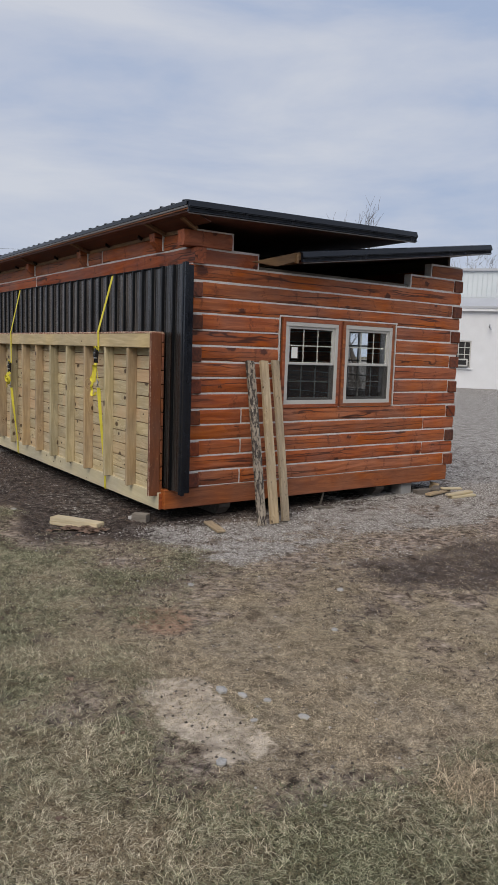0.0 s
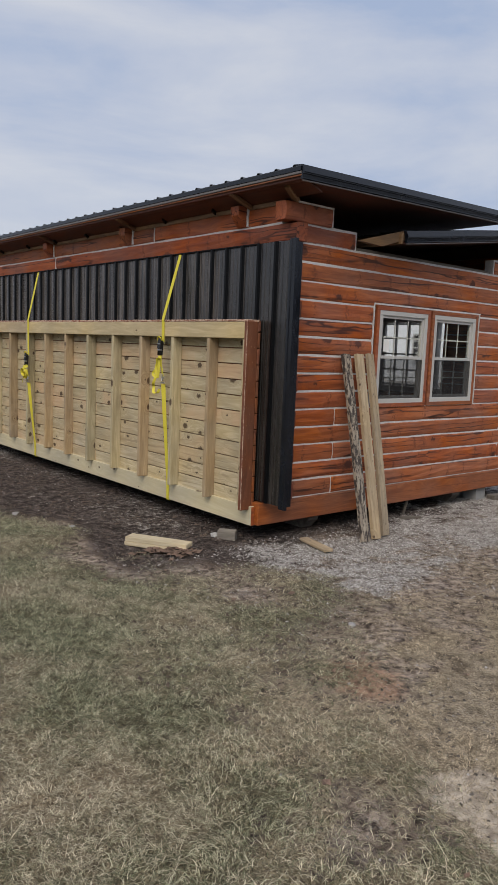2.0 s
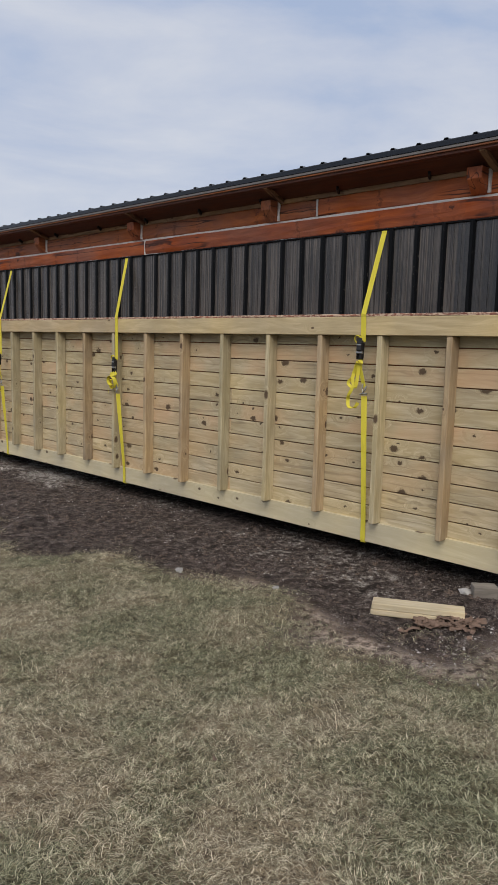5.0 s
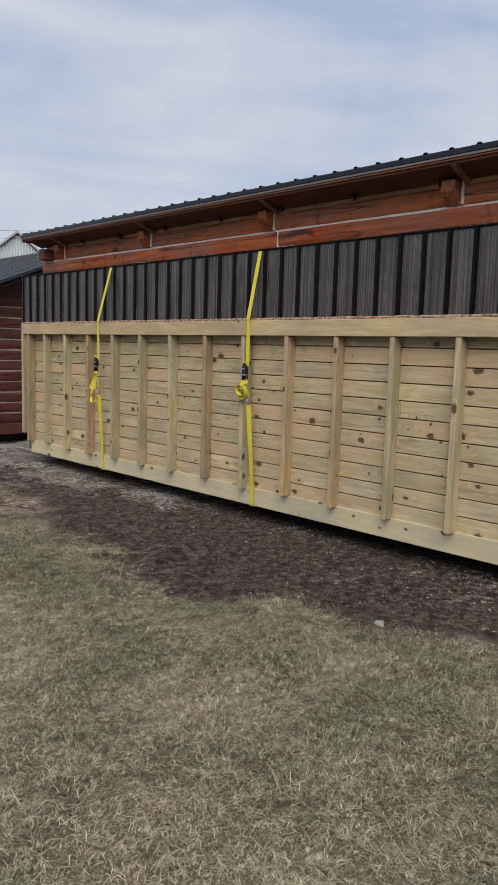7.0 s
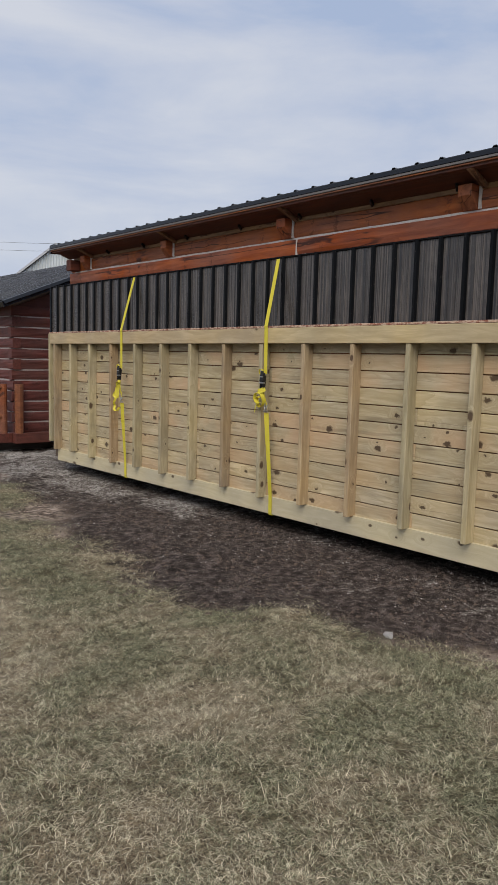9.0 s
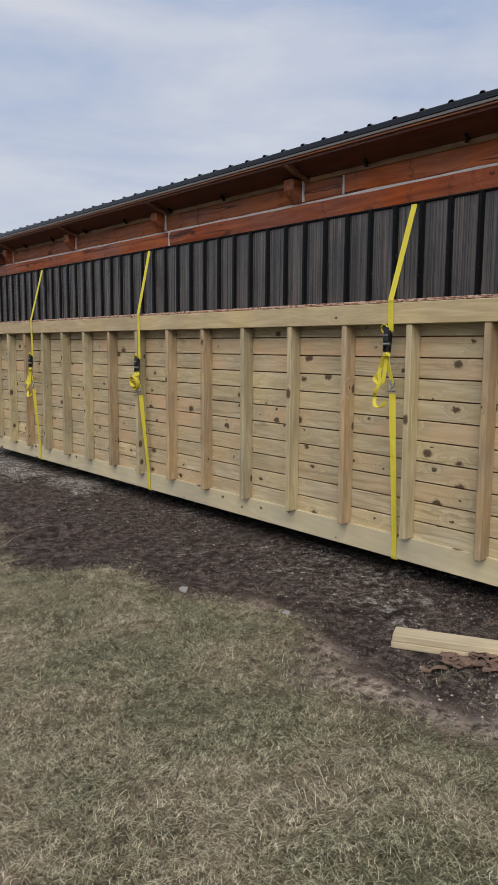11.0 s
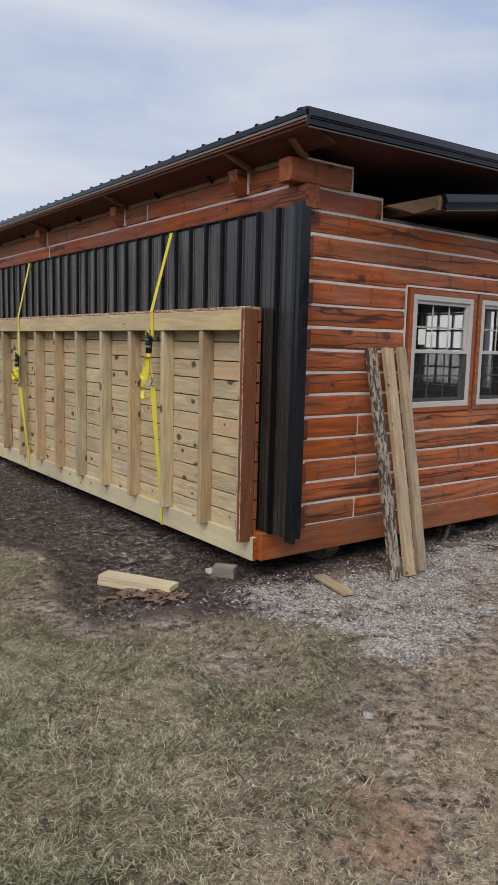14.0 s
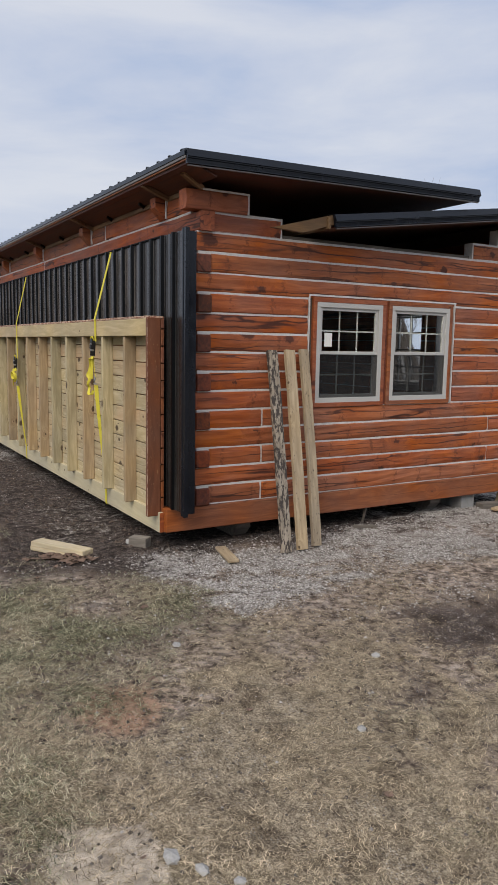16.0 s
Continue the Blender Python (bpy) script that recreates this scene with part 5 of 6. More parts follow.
leaning_board(4.800, 6.250, 4.910, 1.750, 0.100, TAN, "tan knotty board leaning on the log gable")
leaning_board(4.985, 6.290, 5.068, 1.758, 0.088, DULL, "weathered tan board with dark foot leaning on gable")


# ---- loose things on the ground ----
def lying(name, x, y, z, l, w, h, yaw, material, label, category, tilt=0.0, group="", bevel=0.005):
    ob = part(name, box(l, w, h, bevel, material), None, None, m=pose(x, y, z + h / 2, tilt, 0, yaw))
    return tagged(ob, label, category, group)


lying("timber", 2.905, 7.145, 0.022, 0.60, 0.135, 0.042, -60.5, PALE, "pale squared timber lying on another on the soil", "timber")
lying("timber", 2.90, 7.15, -0.018, 0.60, 0.130, 0.040, -60.0, PALE, "pale squared timber lying flat on the soil", "timber")
lying("wood_block", 3.565, 7.0, -0.008, 0.17, 0.11, 0.095, -50, WEATHERED, "small grey block beside the ledger corner", "block")
lying("scrap_board", 4.105, 6.375, 0.004, 0.43, 0.095, 0.028, -103, TAN, "short splintered brown board lying on gravel", "board")
pile = "offcuts beside the cabin corner"
lying("offcut", 7.95, 6.30, 0.045, 0.50, 0.09, 0.028, 4, PALE, "pale fresh offcut on the pile", "board", group=pile)
lying("offcut", 7.96, 6.26, 0.012, 0.46, 0.09, 0.030, -3, PALE, "pale fresh offcut on the ground", "board", group=pile)
lying("offcut", 7.78, 6.52, 0.03, 0.55, 0.09, 0.03, 12, TAN, "tan offcut beside the pile", "board", group=pile)
lying("offcut", 7.70, 6.68, -0.005, 0.30, 0.14, 0.07, -14, GREYWOOD, "grey offcut beside the block", "board", group=pile)
lying("offcut", 7.86, 6.62, 0.062, 0.26, 0.12, 0.035, 30, GREYWOOD, "grey offcut on the pile", "board", group=pile)
lying("offcut", 8.02, 6.50, 0.072, 0.30, 0.08, 0.025, -25, PALE, "pale offcut across the pile", "board", group=pile)
lying("offcut", 8.00, 6.78, 0.0, 0.17, 0.035, 0.12, 80, TAN, "short upright offcut against the sill", "board", 12, pile)
lying("stick", 5.82, 6.62, -0.004, 0.24, 0.03, 0.03, 155, GREYWOOD, "dark stick lying on the gravel", "stick")
lying("stick", 5.95, 6.80, -0.01, 0.02, 0.03, 0.18, 5, GREYWOOD, "grey stake under the sill beam", "stick", 14)


def stone(x, y, size, seed, label):
    rng = random.Random(seed)
    bm = bmesh.new()
    bmesh.ops.create_icosphere(bm, subdivisions=1, radius=1.0)
    for v in bm.verts:
        v.co *= rng.uniform(0.7, 1.1)
        v.co.x *= size * 1.3
        v.co.y *= size
        v.co.z *= size * 0.6
    z = float(rise(np.array([x]), np.array([y]))[0])
    return tagged(part("stone", bm, STONE, None, m=pose(x, y, z + size * 0.25, 0, 0, rng.uniform(0, 360))), label, "stone", "loose stones")


for n, (x, y, s_) in enumerate(((2.15, 3.22, 0.036), (2.22, 3.12, 0.028), (2.31, 3.02, 0.022), (2.36, 2.78, 0.028), (1.78, 2.66, 0.032), (2.12, 2.88, 0.018), (3.52, 7.12, 0.05), (2.55, 8.1, 0.03), (2.32, 8.9, 0.04), (3.3, 3.6, 0.026), (3.9, 4.2, 0.03), (2.95, 4.9, 0.03))):
    stone(x, y, s_, n, "pale grey stone half sunk in the soil" if s_ > 0.025 else "small pale stone lying on the soil")


# ---- loose grass, straw, gravel and leaves ----
def scatter(count, box_, weight, seed):
    """Places chosen by weight."""
    rs = np.random.RandomState(seed)
    x, y = rs.uniform(box_[0], box_[1], count), rs.uniform(box_[2], box_[3], count)
    keep = rs.rand(count) < weight(x, y)
    return x[keep], y[keep], rs


def thin_out(x, y):
    """Fewer blades far along the lawn, and few on the part that lies aside of the yard."""
    aside = np.interp(y, (1.3, 2.0, 3.0, 4.0, 5.0, 8.0, 10.0, 12.0, 15.5), (0.8, 0.6, 0.05, -0.25, -0.6, -1.0, -0.15, 0.75, 2.1))
    return np.clip(1.1 - (y - 7.0) * 0.085, 0.4, 1.0) * (0.04 + 0.96 * step(x - aside, -0.5, 0.1))


def blades(name, count, box_, weight, seed, length, width, lean, label, material=BLADE):
    x, y, rs = scatter(count, box_, weight, seed)
    n = len(x)
    z = rise(x, y)
    turn = 4 * np.pi * value_noise(x, y, 0.42) + rs.normal(0, 1.6, n)
    l, w = rs.uniform(*length, n), rs.uniform(*width, n)
    up = np.radians(rs.uniform(*lean, n))
    dx, dy = np.cos(turn), np.sin(turn)
    sx, sy = -dy * w / 2, dx * w / 2
    bend = rs.uniform(0.3, 0.8, n)
    hx, hz = l * 0.5 * np.cos(up), l * 0.5 * np.sin(up)
    ex, ez = hx + l * 0.5 * np.cos(up * (1 - bend)), hz + l * 0.5 * np.sin(up * (1 - bend) - 0.25)
    drift = rs.uniform(-0.3, 0.3, n) * l
    v = np.empty((n, 5, 3))
    v[:, 0] = np.stack([x - sx, y - sy, z - 0.003], 1)
    v[:, 1] = np.stack([x + sx, y + sy, z - 0.003], 1)
    v[:, 2] = np.stack([x + dx * hx + sx * 0.8, y + dy * hx + sy * 0.8, z + hz + 0.002], 1)
    v[:, 3] = np.stack([x + dx * hx - sx * 0.8, y + dy * hx - sy * 0.8, z + hz + 0.002], 1)
    v[:, 4] = np.stack([x + dx * ex - dy * drift, y + dy * ex + dx * drift, z + np.maximum(ez, 0.003)], 1)
    base = np.arange(n)[:, None] * 5
    faces = (base + np.array([[0, 1, 2], ])).tolist() + (base + np.array([[0, 2, 3]])).tolist() + (base + np.array([[3, 2, 4]])).tolist()
    me = bpy.data.meshes.new(name)
    me.from_pydata(v.reshape(-1, 3).tolist(), [], faces)
    me.materials.append(material)
    return tagged(new(name, me), label, "grass", kind="stuff")


def turf_weight(x, y):
    t = zones(x, y)
    return np.clip(t[0], 0, 1) * thin_out(x, y) * (0.3 + 0.7 * step(value_noise(x, y, 0.045), 0.3, 0.6))


def straw_weight(x, y):
    t, g, s, r, m, d = zones(x, y)
    return (1 - t) * np.clip(0.42 + 0.6 * d - 0.6 * s - 0.6 * g - 0.4 * m - 0.2 * r, 0.02, 1) * (0.08 + 0.92 * step(value_noise(x, y, 0.15) * 0.45 + value_noise(x, y, 0.5) * 0.55, 0.42, 0.58))


blades("grass", 1600000, (-1.2, 3.8, 1.3, 15.5), turf_weight, 5, (0.018, 0.066), (0.0017, 0.0036), (1, 28), "short winter grass, straw-coloured and dull green")
blades("straw", 380000, (1.3, 6.6, 1.0, 6.3), straw_weight, 6, (0.012, 0.065), (0.0016, 0.0034), (0, 12), "dry trodden straw on bare soil", STRAW)
blades("tall_grass", 14000, (-1.2, 3.0, 1.4, 9.0), lambda x, y: turf_weight(x, y) * (value_noise(x, y, 0.35) > 0.66), 7, (0.08, 0.15), (0.002, 0.0035), (8, 60), "longer tufts of pale dry grass")
blades("grass_tuft", 9000, (2.2, 3.0, 1.6, 2.25), lambda x, y: np.exp(-((x - 2.62) ** 2 + (y - 1.93) ** 2) / 0.012), 15, (0.09, 0.2), (0.002, 0.004), (5, 50), "bent tuft of long dead grass", STRAW)


def pebbles(name, count, box_, weight, seed, size, label, material=PEBBLE, category="gravel"):
    x, y, rs = scatter(count, box_, weight, seed)
    n = len(x)
    z = rise(x, y)
    s = size[0] + (size[1] - size[0]) * rs.rand(n) ** 3.0
    shape = np.array([(1, 0, -0.3), (0, 1, -0.3), (-1, 0, -0.3), (0, -1, -0.3), (0.2, 0.1, 1)], float)
    v = shape[None] * rs.uniform(0.65, 1.25, (n, 5, 1)) * s[:, None, None]
    v[:, :, 2] *= 0.65
    a = rs.uniform(0, 2 * np.pi, n)
    c, sn = np.cos(a)[:, None], np.sin(a)[:, None]
    vx, vy = v[:, :, 0] * c - v[:, :, 1] * sn, v[:, :, 0] * sn + v[:, :, 1] * c
    v = np.stack([vx + x[:, None], vy + y[:, None], v[:, :, 2] + z[:, None] + s[:, None] * 0.15], 2)
    tri = np.array([(0, 1, 4), (1, 2, 4), (2, 3, 4), (3, 0, 4)])
    faces = (np.arange(n)[:, None, None] * 5 + tri[None]).reshape(-1, 3)
    me = bpy.data.meshes.new(name)
    me.from_pydata(v.reshape(-1, 3).tolist(), [], faces.tolist())
    me.materials.append(material)
    return tagged(new(name, me), label, category, kind="stuff")


def gravel_weight(x, y):
    t, g, s, r, m, d = zones(x, y)
    return np.clip(0.95 * g + 0.08 * m + 0.05 * (value_noise(x, y, 0.6) > 0.5) + 0.025 + 0.1 * (m > 0.3) * (y < 5.4) + 0.05 * s * (value_noise(x, y, 0.2) > 0.6), 0, 1) * (1 - t) * (0.35 + 0.65 * (value_noise(x, y, 0.12) > 0.4))


pebbles("gravel", 300000, (1.3, 9.5, 4.7, 6.85), gravel_weight, 8, (0.002, 0.0125), "pale crushed gravel scattered over soil")
pebbles("grit", 190000, (1.3, 8.5, 2.0, 4.7), gravel_weight, 10, (0.002, 0.013), "dark grit and small stones on trodden soil", GRIT)
pebbles("grit", 170000, (1.4, 4.2, 6.85, 17.5), gravel_weight, 9, (0.003, 0.014), "dark grit and crumbs beside the long side", GRIT)


def clod_weight(x, y):
    t, g, s, r, m, d = zones(x, y)
    rim = 4 * t * (1 - t)
    return np.clip(0.5 * m + 0.7 * rim * (y > 4.6) - 0.4 * g - s, 0, 1) * (0.15 + 0.85 * (value_noise(x + 2, y, 0.25) > 0.5))


pebbles("soil_clods", 90000, (1.2, 6.5, 1.6, 15.0), clod_weight, 14, (0.003, 0.022), "dark crumbs and clods of soil", CLOD, "soil")


def leaves(count, seed):
    rs = random.Random(seed)
    bm = bmesh.new()
    spots = [(2.78, 7.0, 0.10)] * 4 + [(2.93, 6.88, 0.10)] * 7 + [(1.6, 6.0, 1.6), (2.4, 5.4, 1.0), (2.3, 3.6, 1.0), (1.2, 3.2, 0.9), (3.6, 4.2, 1.2)]
    for _ in range(count):
        cx, cy, r = rs.choice(spots)
        x, y = cx + rs.gauss(0, r * 0.6), cy + rs.gauss(0, r * 0.6)
        z = float(rise(np.array([x]), np.array([y]))[0]) + 0.012
        s, a = rs.uniform(0.012, 0.034) * (2.0 if r < 0.2 else 1.0), rs.uniform(0, 6.28)
        pts = []
        for i in range(7):
            t = 6.283 * i / 7
            rr = s * (0.6 + 0.4 * abs(math.cos(1.5 * t)))
            pts.append(bm.verts.new((x + rr * math.cos(t + a), y + rr * 0.75 * math.sin(t + a), z + rs.uniform(-0.008, 0.016))))
        mid_v = bm.verts.new((x, y, z))
        for i in range(7):
            bm.faces.new((pts[i], pts[(i + 1) % 7], mid_v))
    return tagged(part("leaf_litter", bm, LEAF, None), "curled brown dead leaves on the ground", "leaves", kind="stuff")


leaves(95, 4)


# ---- bare trees ----
def bare_tree(x, y, height, seed, label, spread=0.5, group=""):
    rng = random.Random(seed)
    tree = thing("tree", (x, y, 0), label, "tree", group)
    trunk_v, twig_v = bmesh.new(), bmesh.new()

    def limb(bm_, p, d, length, r, depth):
        pts, rad = [p.copy()], [r]
        for i in range(3):
            d = (d + Vector((rng.gauss(0, 0.14), rng.gauss(0, 0.14), rng.gauss(0.03, 0.08)))).normalized()
            p = p + d * length / 3
            pts.append(p.copy())
            rad.append(r * (1 - 0.2 * (i + 1)))
        t = tube(pts, rad, 5 if depth < 2 else 3)
        me = bpy.data.meshes.new("tmp")
        t.to_mesh(me)
        t.free()
        (trunk_v if depth < 1 else twig_v).from_mesh(me)
        bpy.data.meshes.remove(me)
        if depth < 5:
            for _ in range(3 if depth < 2 else rng.choice((3, 3, 4) if depth < 4 else (2, 3))):
                k = rng.choice((1, 2, 3, 3))
                out = Vector((rng.gauss(0, spread), rng.gauss(0, spread), rng.uniform(0.25, 0.9)))
                limb(bm_, pts[k], (d * 0.8 + out).normalized(), length * rng.uniform(0.58, 0.8), max(rad[k] * 0.58, 0.012), depth + 1)

    limb(trunk_v, Vector((0, 0, -0.1)), Vector((0, 0, 1)), height * 0.33, height * 0.02, 0)
    part("trunk", trunk_v, BARK, tree, "", pose(x, y, 0))
    part("crown", twig_v, BARK, tree, "leafless twigs", pose(x, y, 0))


for n, (x, y, h) in enumerate(((29.4, 34.2, 11.2), (29.8, 33.9, 11.4), (30.1, 33.6, 11.3), (30.5, 33.3, 11.3), (30.9, 32.9, 11.4), (31.2, 32.6, 11.4))):
    bare_tree(x, y, h, (3, 5, 6, 11, 12, 13, 14)[n], "bare winter tree with fine twigs beyond the cabin roof", 0.5, "far trees")
bare_tree(62.0, 46.0, 17.0, 8, "bare winter tree behind the white building", 0.6, "far trees")
for n, (x, y) in enumerate(((-16, -30), (-6, -36), (6, -33), (17, -38), (-28, -24))):
    bare_tree(x, y, 11 + n % 3, 20 + n, "bare winter tree at the edge of the yard", 0.55, "yard trees")


# ---- white building across the yard ----
def yard_building():
    ax, t = Vector((0.795, 0.607, 0)), Vector((0.607, -0.795, 0))
    o = Vector((0.08, 0.12, 0)) + ax * 50
    b = thing("white_building", (o.x, o.y, 0), "white painted workshop with a ribbed metal upper wall", "building")
    m = Matrix((t, ax, Vector((0, 0, 1)))).transposed().to_4x4()
    m.translation = o
    bm = bmesh.new()
    wx0, wx1, wz0, wz1 = -1.75, -0.55, 1.32, 3.10
    for x0, x1, z0, z1 in ((-6, wx0, 0, 5.0), (wx1, 14, 0, 5.0), (wx0, wx1, 0, wz0), (wx0, wx1, wz1, 5.0)):
        add_box(bm, x0, x1, 0, 0.3, z0, z1)
    add_box(bm, -6, -5.7, 0.3, 9, 0, 5.0)
    add_box(bm, 13.7, 14, 0.3, 9, 0, 5.0)
    part("wall", bm, WHITEWALL, b, "white painted block wall", m)
    bm = bmesh.new()
    add_box(bm, -6.2, 14.2, -0.25, 0.05, 5.0, 5.2)
    part("eave_board", bm, WHITEWALL, b, "", m)
    bm = prism([(-0.3, 5.2), (3.2, 6.0), (3.2, 6.15), (-0.3, 5.32)], 20.4)
    part("lower_roof", bm, GREYROOF, b, "pale grey low roof", m @ Matrix.Translation((-6.2, 0, 0)) @ Matrix(((0, 1, 0, 0), (1, 0, 0, 0), (0, 0, 1, 0), (0, 0, 0, 1))))
    up = ribbed_sheet(2.3, 20, 0.32, 0.05, 0.01, 0.1, False)
    part("upper_wall", up, PALEMETAL, b, "pale ribbed metal wall", m @ Matrix.Translation((-6, 3.3, 8.0)) @ Matrix(((0, 1, 0, 0), (0, 0, -1, 0), (-1, 0, 0, 0), (0, 0, 0, 1))))
    bm = bmesh.new()
    add_box(bm, -6.2, 14.2, 3.1, 9, 7.95, 8.1)
    part("upper_roof", bm, GREYROOF, b, "", m)
    w = part("window", frame_bm(wx0, wx1, wz0, wz1, 0.09, 0.06, 0.2), VINYL, b, "white multi-pane window", m)
    bm = bmesh.new()
    add_box(bm, wx0 + 0.05, wx1 - 0.05, 0.14, 0.16, wz0 + 0.05, wz1 - 0.05)
    part("pane", bm, DARKIRON, w, "dark window glass", m)
    for i in (1, 2):
        c = wx0 + (wx1 - wx0) * i / 3
        slab_bm = bmesh.new()
        add_box(slab_bm, c - 0.025, c + 0.025, 0.10, 0.14, wz0 + 0.09, wz1 - 0.09)
        part("grid_bar", slab_bm, VINYL, w, "", m)
    for i in (1, 2, 3):
        c = wz0 + (wz1 - wz0) * i / 4
        slab_bm = bmesh.new()
        add_box(slab_bm, wx0 + 0.09, wx1 - 0.09, 0.095, 0.138, c - 0.025, c + 0.025)
        part("grid_bar", slab_bm, VINYL, w, "", m)
    part("window_sill", box(1.5, 0.14, 0.08, 0.01, WHITEWALL), None, w, "", m @ pose(-1.15, -0.04, 1.26))
    unit = part("air_conditioner", box(0.8, 0.4, 0.5, 0.03, VINYL), None, b, "white window air conditioner", m @ pose(-1.10, -0.12, 1.66))
    part("grille", box(0.5, 0.02, 0.3, 0.01, DARKIRON), None, unit, "dark grille", m @ pose(-1.05, -0.33, 1.68))
    part("downpipe", tube([(3.55, -0.08, 4.95), (3.55, -0.08, 0.3), (3.5, -0.2, 0.08)], 0.05, 8), WHITEWALL, b, "white downpipe", m)
    part("wall_lamp", tube([(0.5, 0.0, 4.0), (0.5, -0.35, 4.15), (0.62, -0.4, 3.8)], 0.05, 6), GREYROOF, b, "grey bracket lamp", m)
    bm = bmesh.new()
    add_box(bm, 4.1, 7.5, -0.03, 0.02, 0.0, 3.9)
    part("sliding_door", bm, WHITEWALL, b, "white sliding door", m)


yard_building()


# ---- second cabin and metal barn beyond the far end ----
def second_cabin():
    X0, Y0 = 3.99, 18.35
    c = thing("second_log_cabin", (X0 + 2.2, Y0 + 4, 0), "dark red log cabin with black metal roof and porch", "cabin")
    bm = bmesh.new()
    add_box(bm, X0 + 0.02, X0 + 4.4, Y0 - 0.0055, Y0 + 0.12, 0.34, 2.5)
    gable2 = part("gable_wall", bm, GREYCHINK, c, "grey chinking between dark red logs")
    bm = bmesh.new()
    add_box(bm, X0 - 0.0055, X0 + 0.12, Y0 + 0.12, Y0 + 8.4, 0.34, 2.45)
    side2 = part("side_wall", bm, GREYCHINK, c, "grey chinking between dark red logs")
    for k in range(12):
        z = 0.42 + 0.183 * k
        over = 0.03 if k % 2 else -0.02
        part("log", log_mesh(4.4 + over, 0.169, 0.15, REDLOG, 900 + k, 0.006), None, gable2, "", pose(X0 + 2.2 - over / 2, Y0 + 0.06, z))
        over = 0.03 if not k % 2 else -0.02
        part("log", log_mesh(8.4 + over, 0.169, 0.15, REDLOG, 930 + k, 0.006), None, side2, "", pose(X0 + 0.06, Y0 + 4.2 - over / 2, z, 0, 0, -90))
    slab("sill_beam", c, X0 - 0.04, X0 + 4.4, Y0 - 0.19, Y0 + 0.1, 0.16, 0.335, REDLOG, "")
    slab("porch_floor", c, X0 - 1.9, X0 - 0.045, Y0 - 0.05, Y0 + 8.3, 0.17, 0.33, REDLOG, "dark red porch floor", 0.004, "y")
    slab("support_beam", c, X0 - 1.7, X0 + 4.2, Y0 + 0.25, Y0 + 0.45, -0.02, 0.165, GREYWOOD, "")
    # roof: ridge along y
    for sgn, name in ((1, "roof_slope"), (-1, "roof_slope")):
        x_e, x_r = (X0 - 0.32, X0 + 2.25) if sgn > 0 else (X0 + 4.82, X0 + 2.25)
        run = math.hypot(2.57, 1.05)
        a = math.degrees(math.atan2(1.05, 2.57))
        mm = pose(x_e, Y0 - 0.38, 2.56, 0, -a, 0) if sgn > 0 else pose(x_e, Y0 + 8.8, 2.56, 0, 0, 180) @ pose(0, 0, 0, 0, -a, 0)
        r = part(name, box(run, 9.1, 0.07, 0.004, SOFFIT), None, c, "dark boarded roof slope", mm @ pose(run / 2, 4.6, -0.06))
        part("metal_sheet", ribbed_sheet(run, 9.18, 0.2286, 0.02, 0.004, 0.1, False), ROOFMETAL, r, "black ribbed metal sheet", mm)
        part("rake_trim", fascia(run, 0.10), TRIM, r, "black metal trim", mm @ pose(0, -0.01, -0.10))
        part("eave_trim", box(9.18, 0.02, 0.10, 0.004, TRIM), None, r, "black eave trim", mm @ pose(-0.012, 4.59, -0.055, 0, 0, -90))
    bm = prism([(X0 + 0.02, 2.5), (X0 + 4.4, 2.5), (X0 + 2.25, 3.4)], 0.1)
    part("gable_boards", bm, REDLOG, c, "dark red gable boards", pose(0, Y0 + 0.02, 0))
    rail = part("porch_rail", tube([(X0 - 1.85, Y0 + 0.02, 1.12), (X0 - 0.2, Y0 + 0.02, 1.12)], 0.05, 10), BROWN, c, "brown log porch railing")
    part("lower_rail", tube([(X0 - 1.85, Y0 + 0.02, 0.62), (X0 - 0.2, Y0 + 0.02, 0.62)], 0.045, 10), BROWN, rail)
    part("corner_post", tube([(X0 + 0.05, Y0 - 0.12, 0.33), (X0 + 0.05, Y0 - 0.12, 1.18)], 0.075, 10), BROWN, c, "brown log post on the sill")
    for x in (X0 - 0.17, X0 - 1.85):
        part("rail_post", tube([(x, Y0 + 0.02, 0.325), (x, Y0 + 0.02, 1.18)], 0.062, 10), BROWN, rail)
    for i in range(1, 8):
        x = X0 - 0.2 - 0.21 * i
        part("baluster", tube([(x, Y0 + 0.02, 0.62), (x, Y0 + 0.02, 1.10)], 0.025, 8), BROWN, rail)


second_cabin()


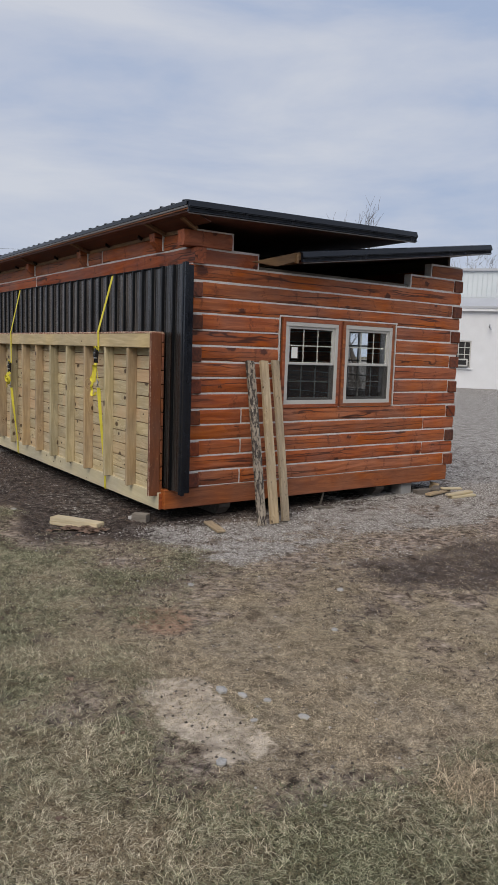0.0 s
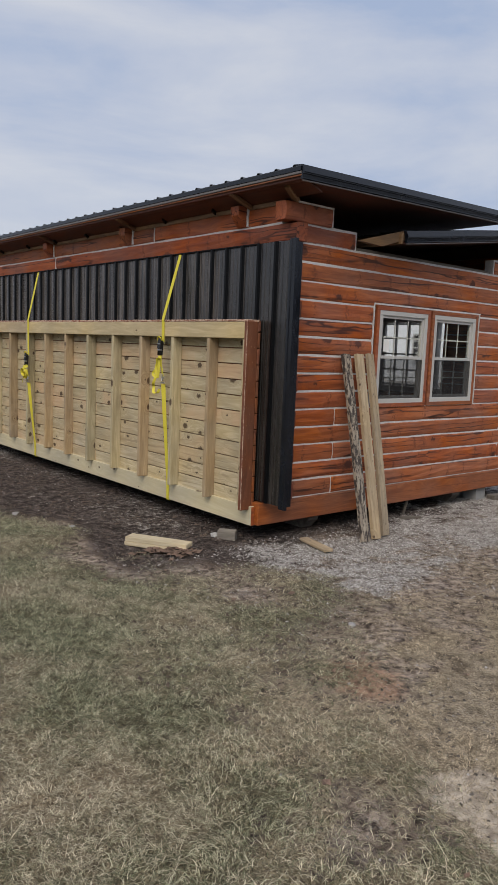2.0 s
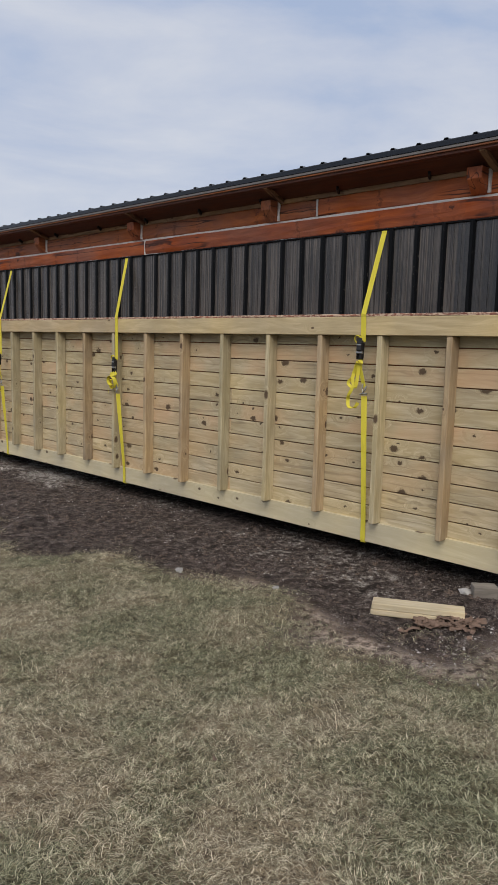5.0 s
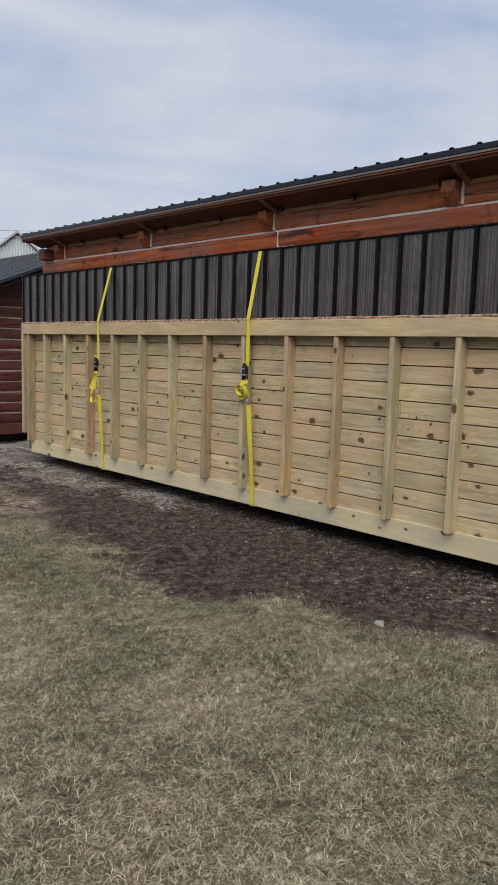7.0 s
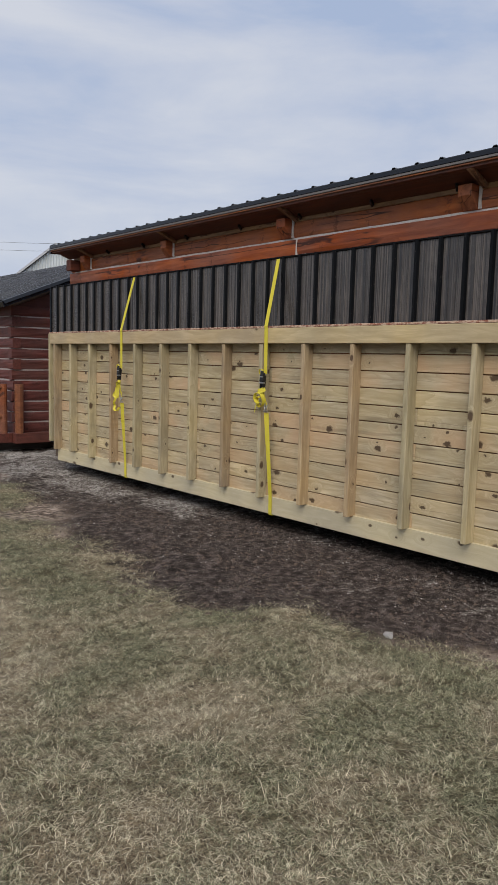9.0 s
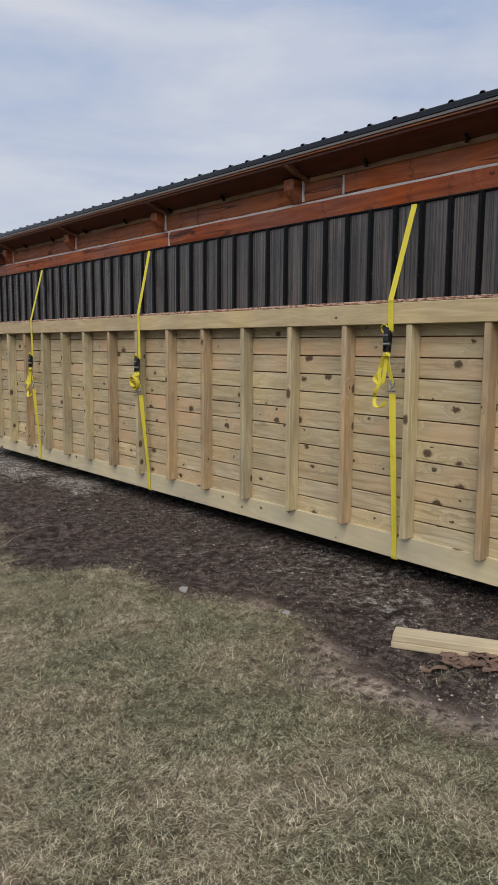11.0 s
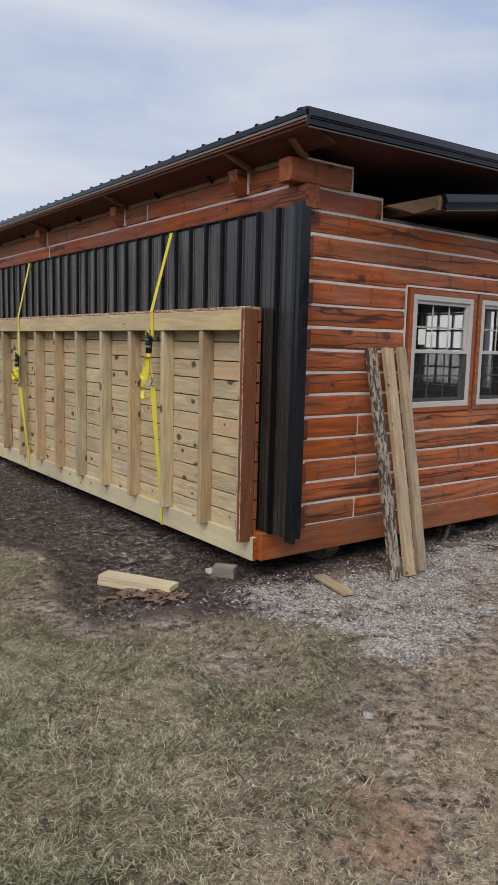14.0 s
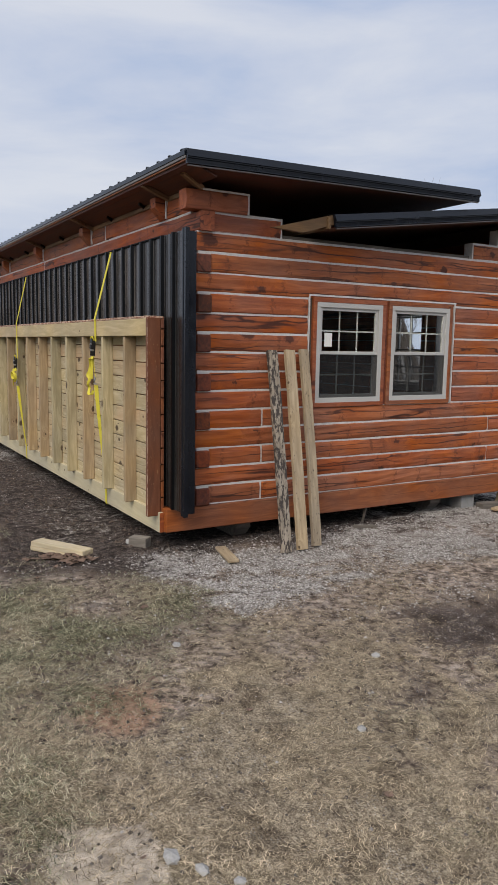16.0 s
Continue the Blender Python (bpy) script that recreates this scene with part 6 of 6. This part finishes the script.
def metal_barn():
    ax, t = Vector((0.46, 0.888, 0)), Vector((0.888, -0.46, 0))
    o = Vector((-1.36, 6.45, 0)) + ax * 46
    b = thing("metal_barn", (o.x, o.y, 0), "white ribbed metal barn with a gabled roof", "barn")
    m = Matrix((t, ax, Vector((0, 0, 1)))).transposed().to_4x4()
    m.translation = o
    apex, half, eave, peak = -0.55, 3.6, 5.2, 8.2
    bm = bmesh.new()
    n = 44
    for i in range(n):
        x0, x1 = apex - half + 2 * half * i / n, apex - half + 2 * half * (i + 1) / n
        xm = (x0 + x1) / 2
        for a, b_, yy0, yy1 in ((x0, xm, 0.0, 0.06), (xm, x1, 0.06, 0.0)):
            za, zb = peak - (peak - eave) * abs(a - apex) / half, peak - (peak - eave) * abs(b_ - apex) / half
            bm.faces.new([bm.verts.new(c) for c in ((a, yy0, 0), (b_, yy1, 0), (b_, yy1, zb), (a, yy0, za))])
    add_box(bm, apex - half + 0.05, apex + half - 0.05, 0.1, 16, 0, eave - 0.3)
    part("gable_wall", bm, PALEMETAL, b, "white ribbed metal gable", m)
    for s in (-1, 1):
        bm = prism([(apex, peak + 0.05), (apex + s * (half + 0.15), eave - 0.07), (apex + s * (half + 0.15), eave + 0.08), (apex, peak + 0.2)], 16)
        part("roof_slope", bm, GREYROOF, b, "pale metal roof slope", m @ pose(0, -0.2, 0))


metal_barn()
for n, z in enumerate((6.85, 7.25)):
    pts = [(8.0 + 24 * (i / 12 - 0.5), 46 - 3.0 * i / 12, z + 1.5 * (i / 12 - 0.5) ** 2 * 2) for i in range(13)]
    tagged(part("overhead_cable", tube(pts, 0.008, 4), DARKIRON, None), "thin dark overhead cable beyond the cabins", "cable", "overhead cables", "structure")


# ---- woods round the yard, behind the camera's side ----
def far_woods():
    rs = np.random.RandomState(12)
    verts, faces = [], []
    for a in np.arange(math.radians(95), math.radians(284), 0.004):
        d = rs.uniform(85, 120)
        h = 9 + 6 * value_noise(np.array([a * 40]), np.array([3.0]), 4.0)[0] + rs.uniform(-2.5, 2.5)
        w = rs.uniform(0.7, 2.6)
        c, s_ = math.sin(a), math.cos(a)
        n = 6
        i = len(verts)
        for k in range(n):
            t = k / (n - 1)
            half = w * (0.35 + 0.65 * math.sin(math.pi * min(1, t * 0.8 + 0.12))) * (1 - 0.75 * t ** 3) * rs.uniform(0.7, 1.2)
            verts += [(c * d - s_ * half, s_ * d + c * half, h * t), (c * d + s_ * half, s_ * d - c * half, h * t)]
            if k:
                faces.append((i + 2 * k - 2, i + 2 * k - 1, i + 2 * k + 1, i + 2 * k))
    me = bpy.data.meshes.new("far_woods")
    me.from_pydata(verts, [], faces)
    me.materials.append(BARK)
    tagged(new("far_woods", me), "bare winter woods far beyond the yard", "woods", kind="stuff")


far_woods()
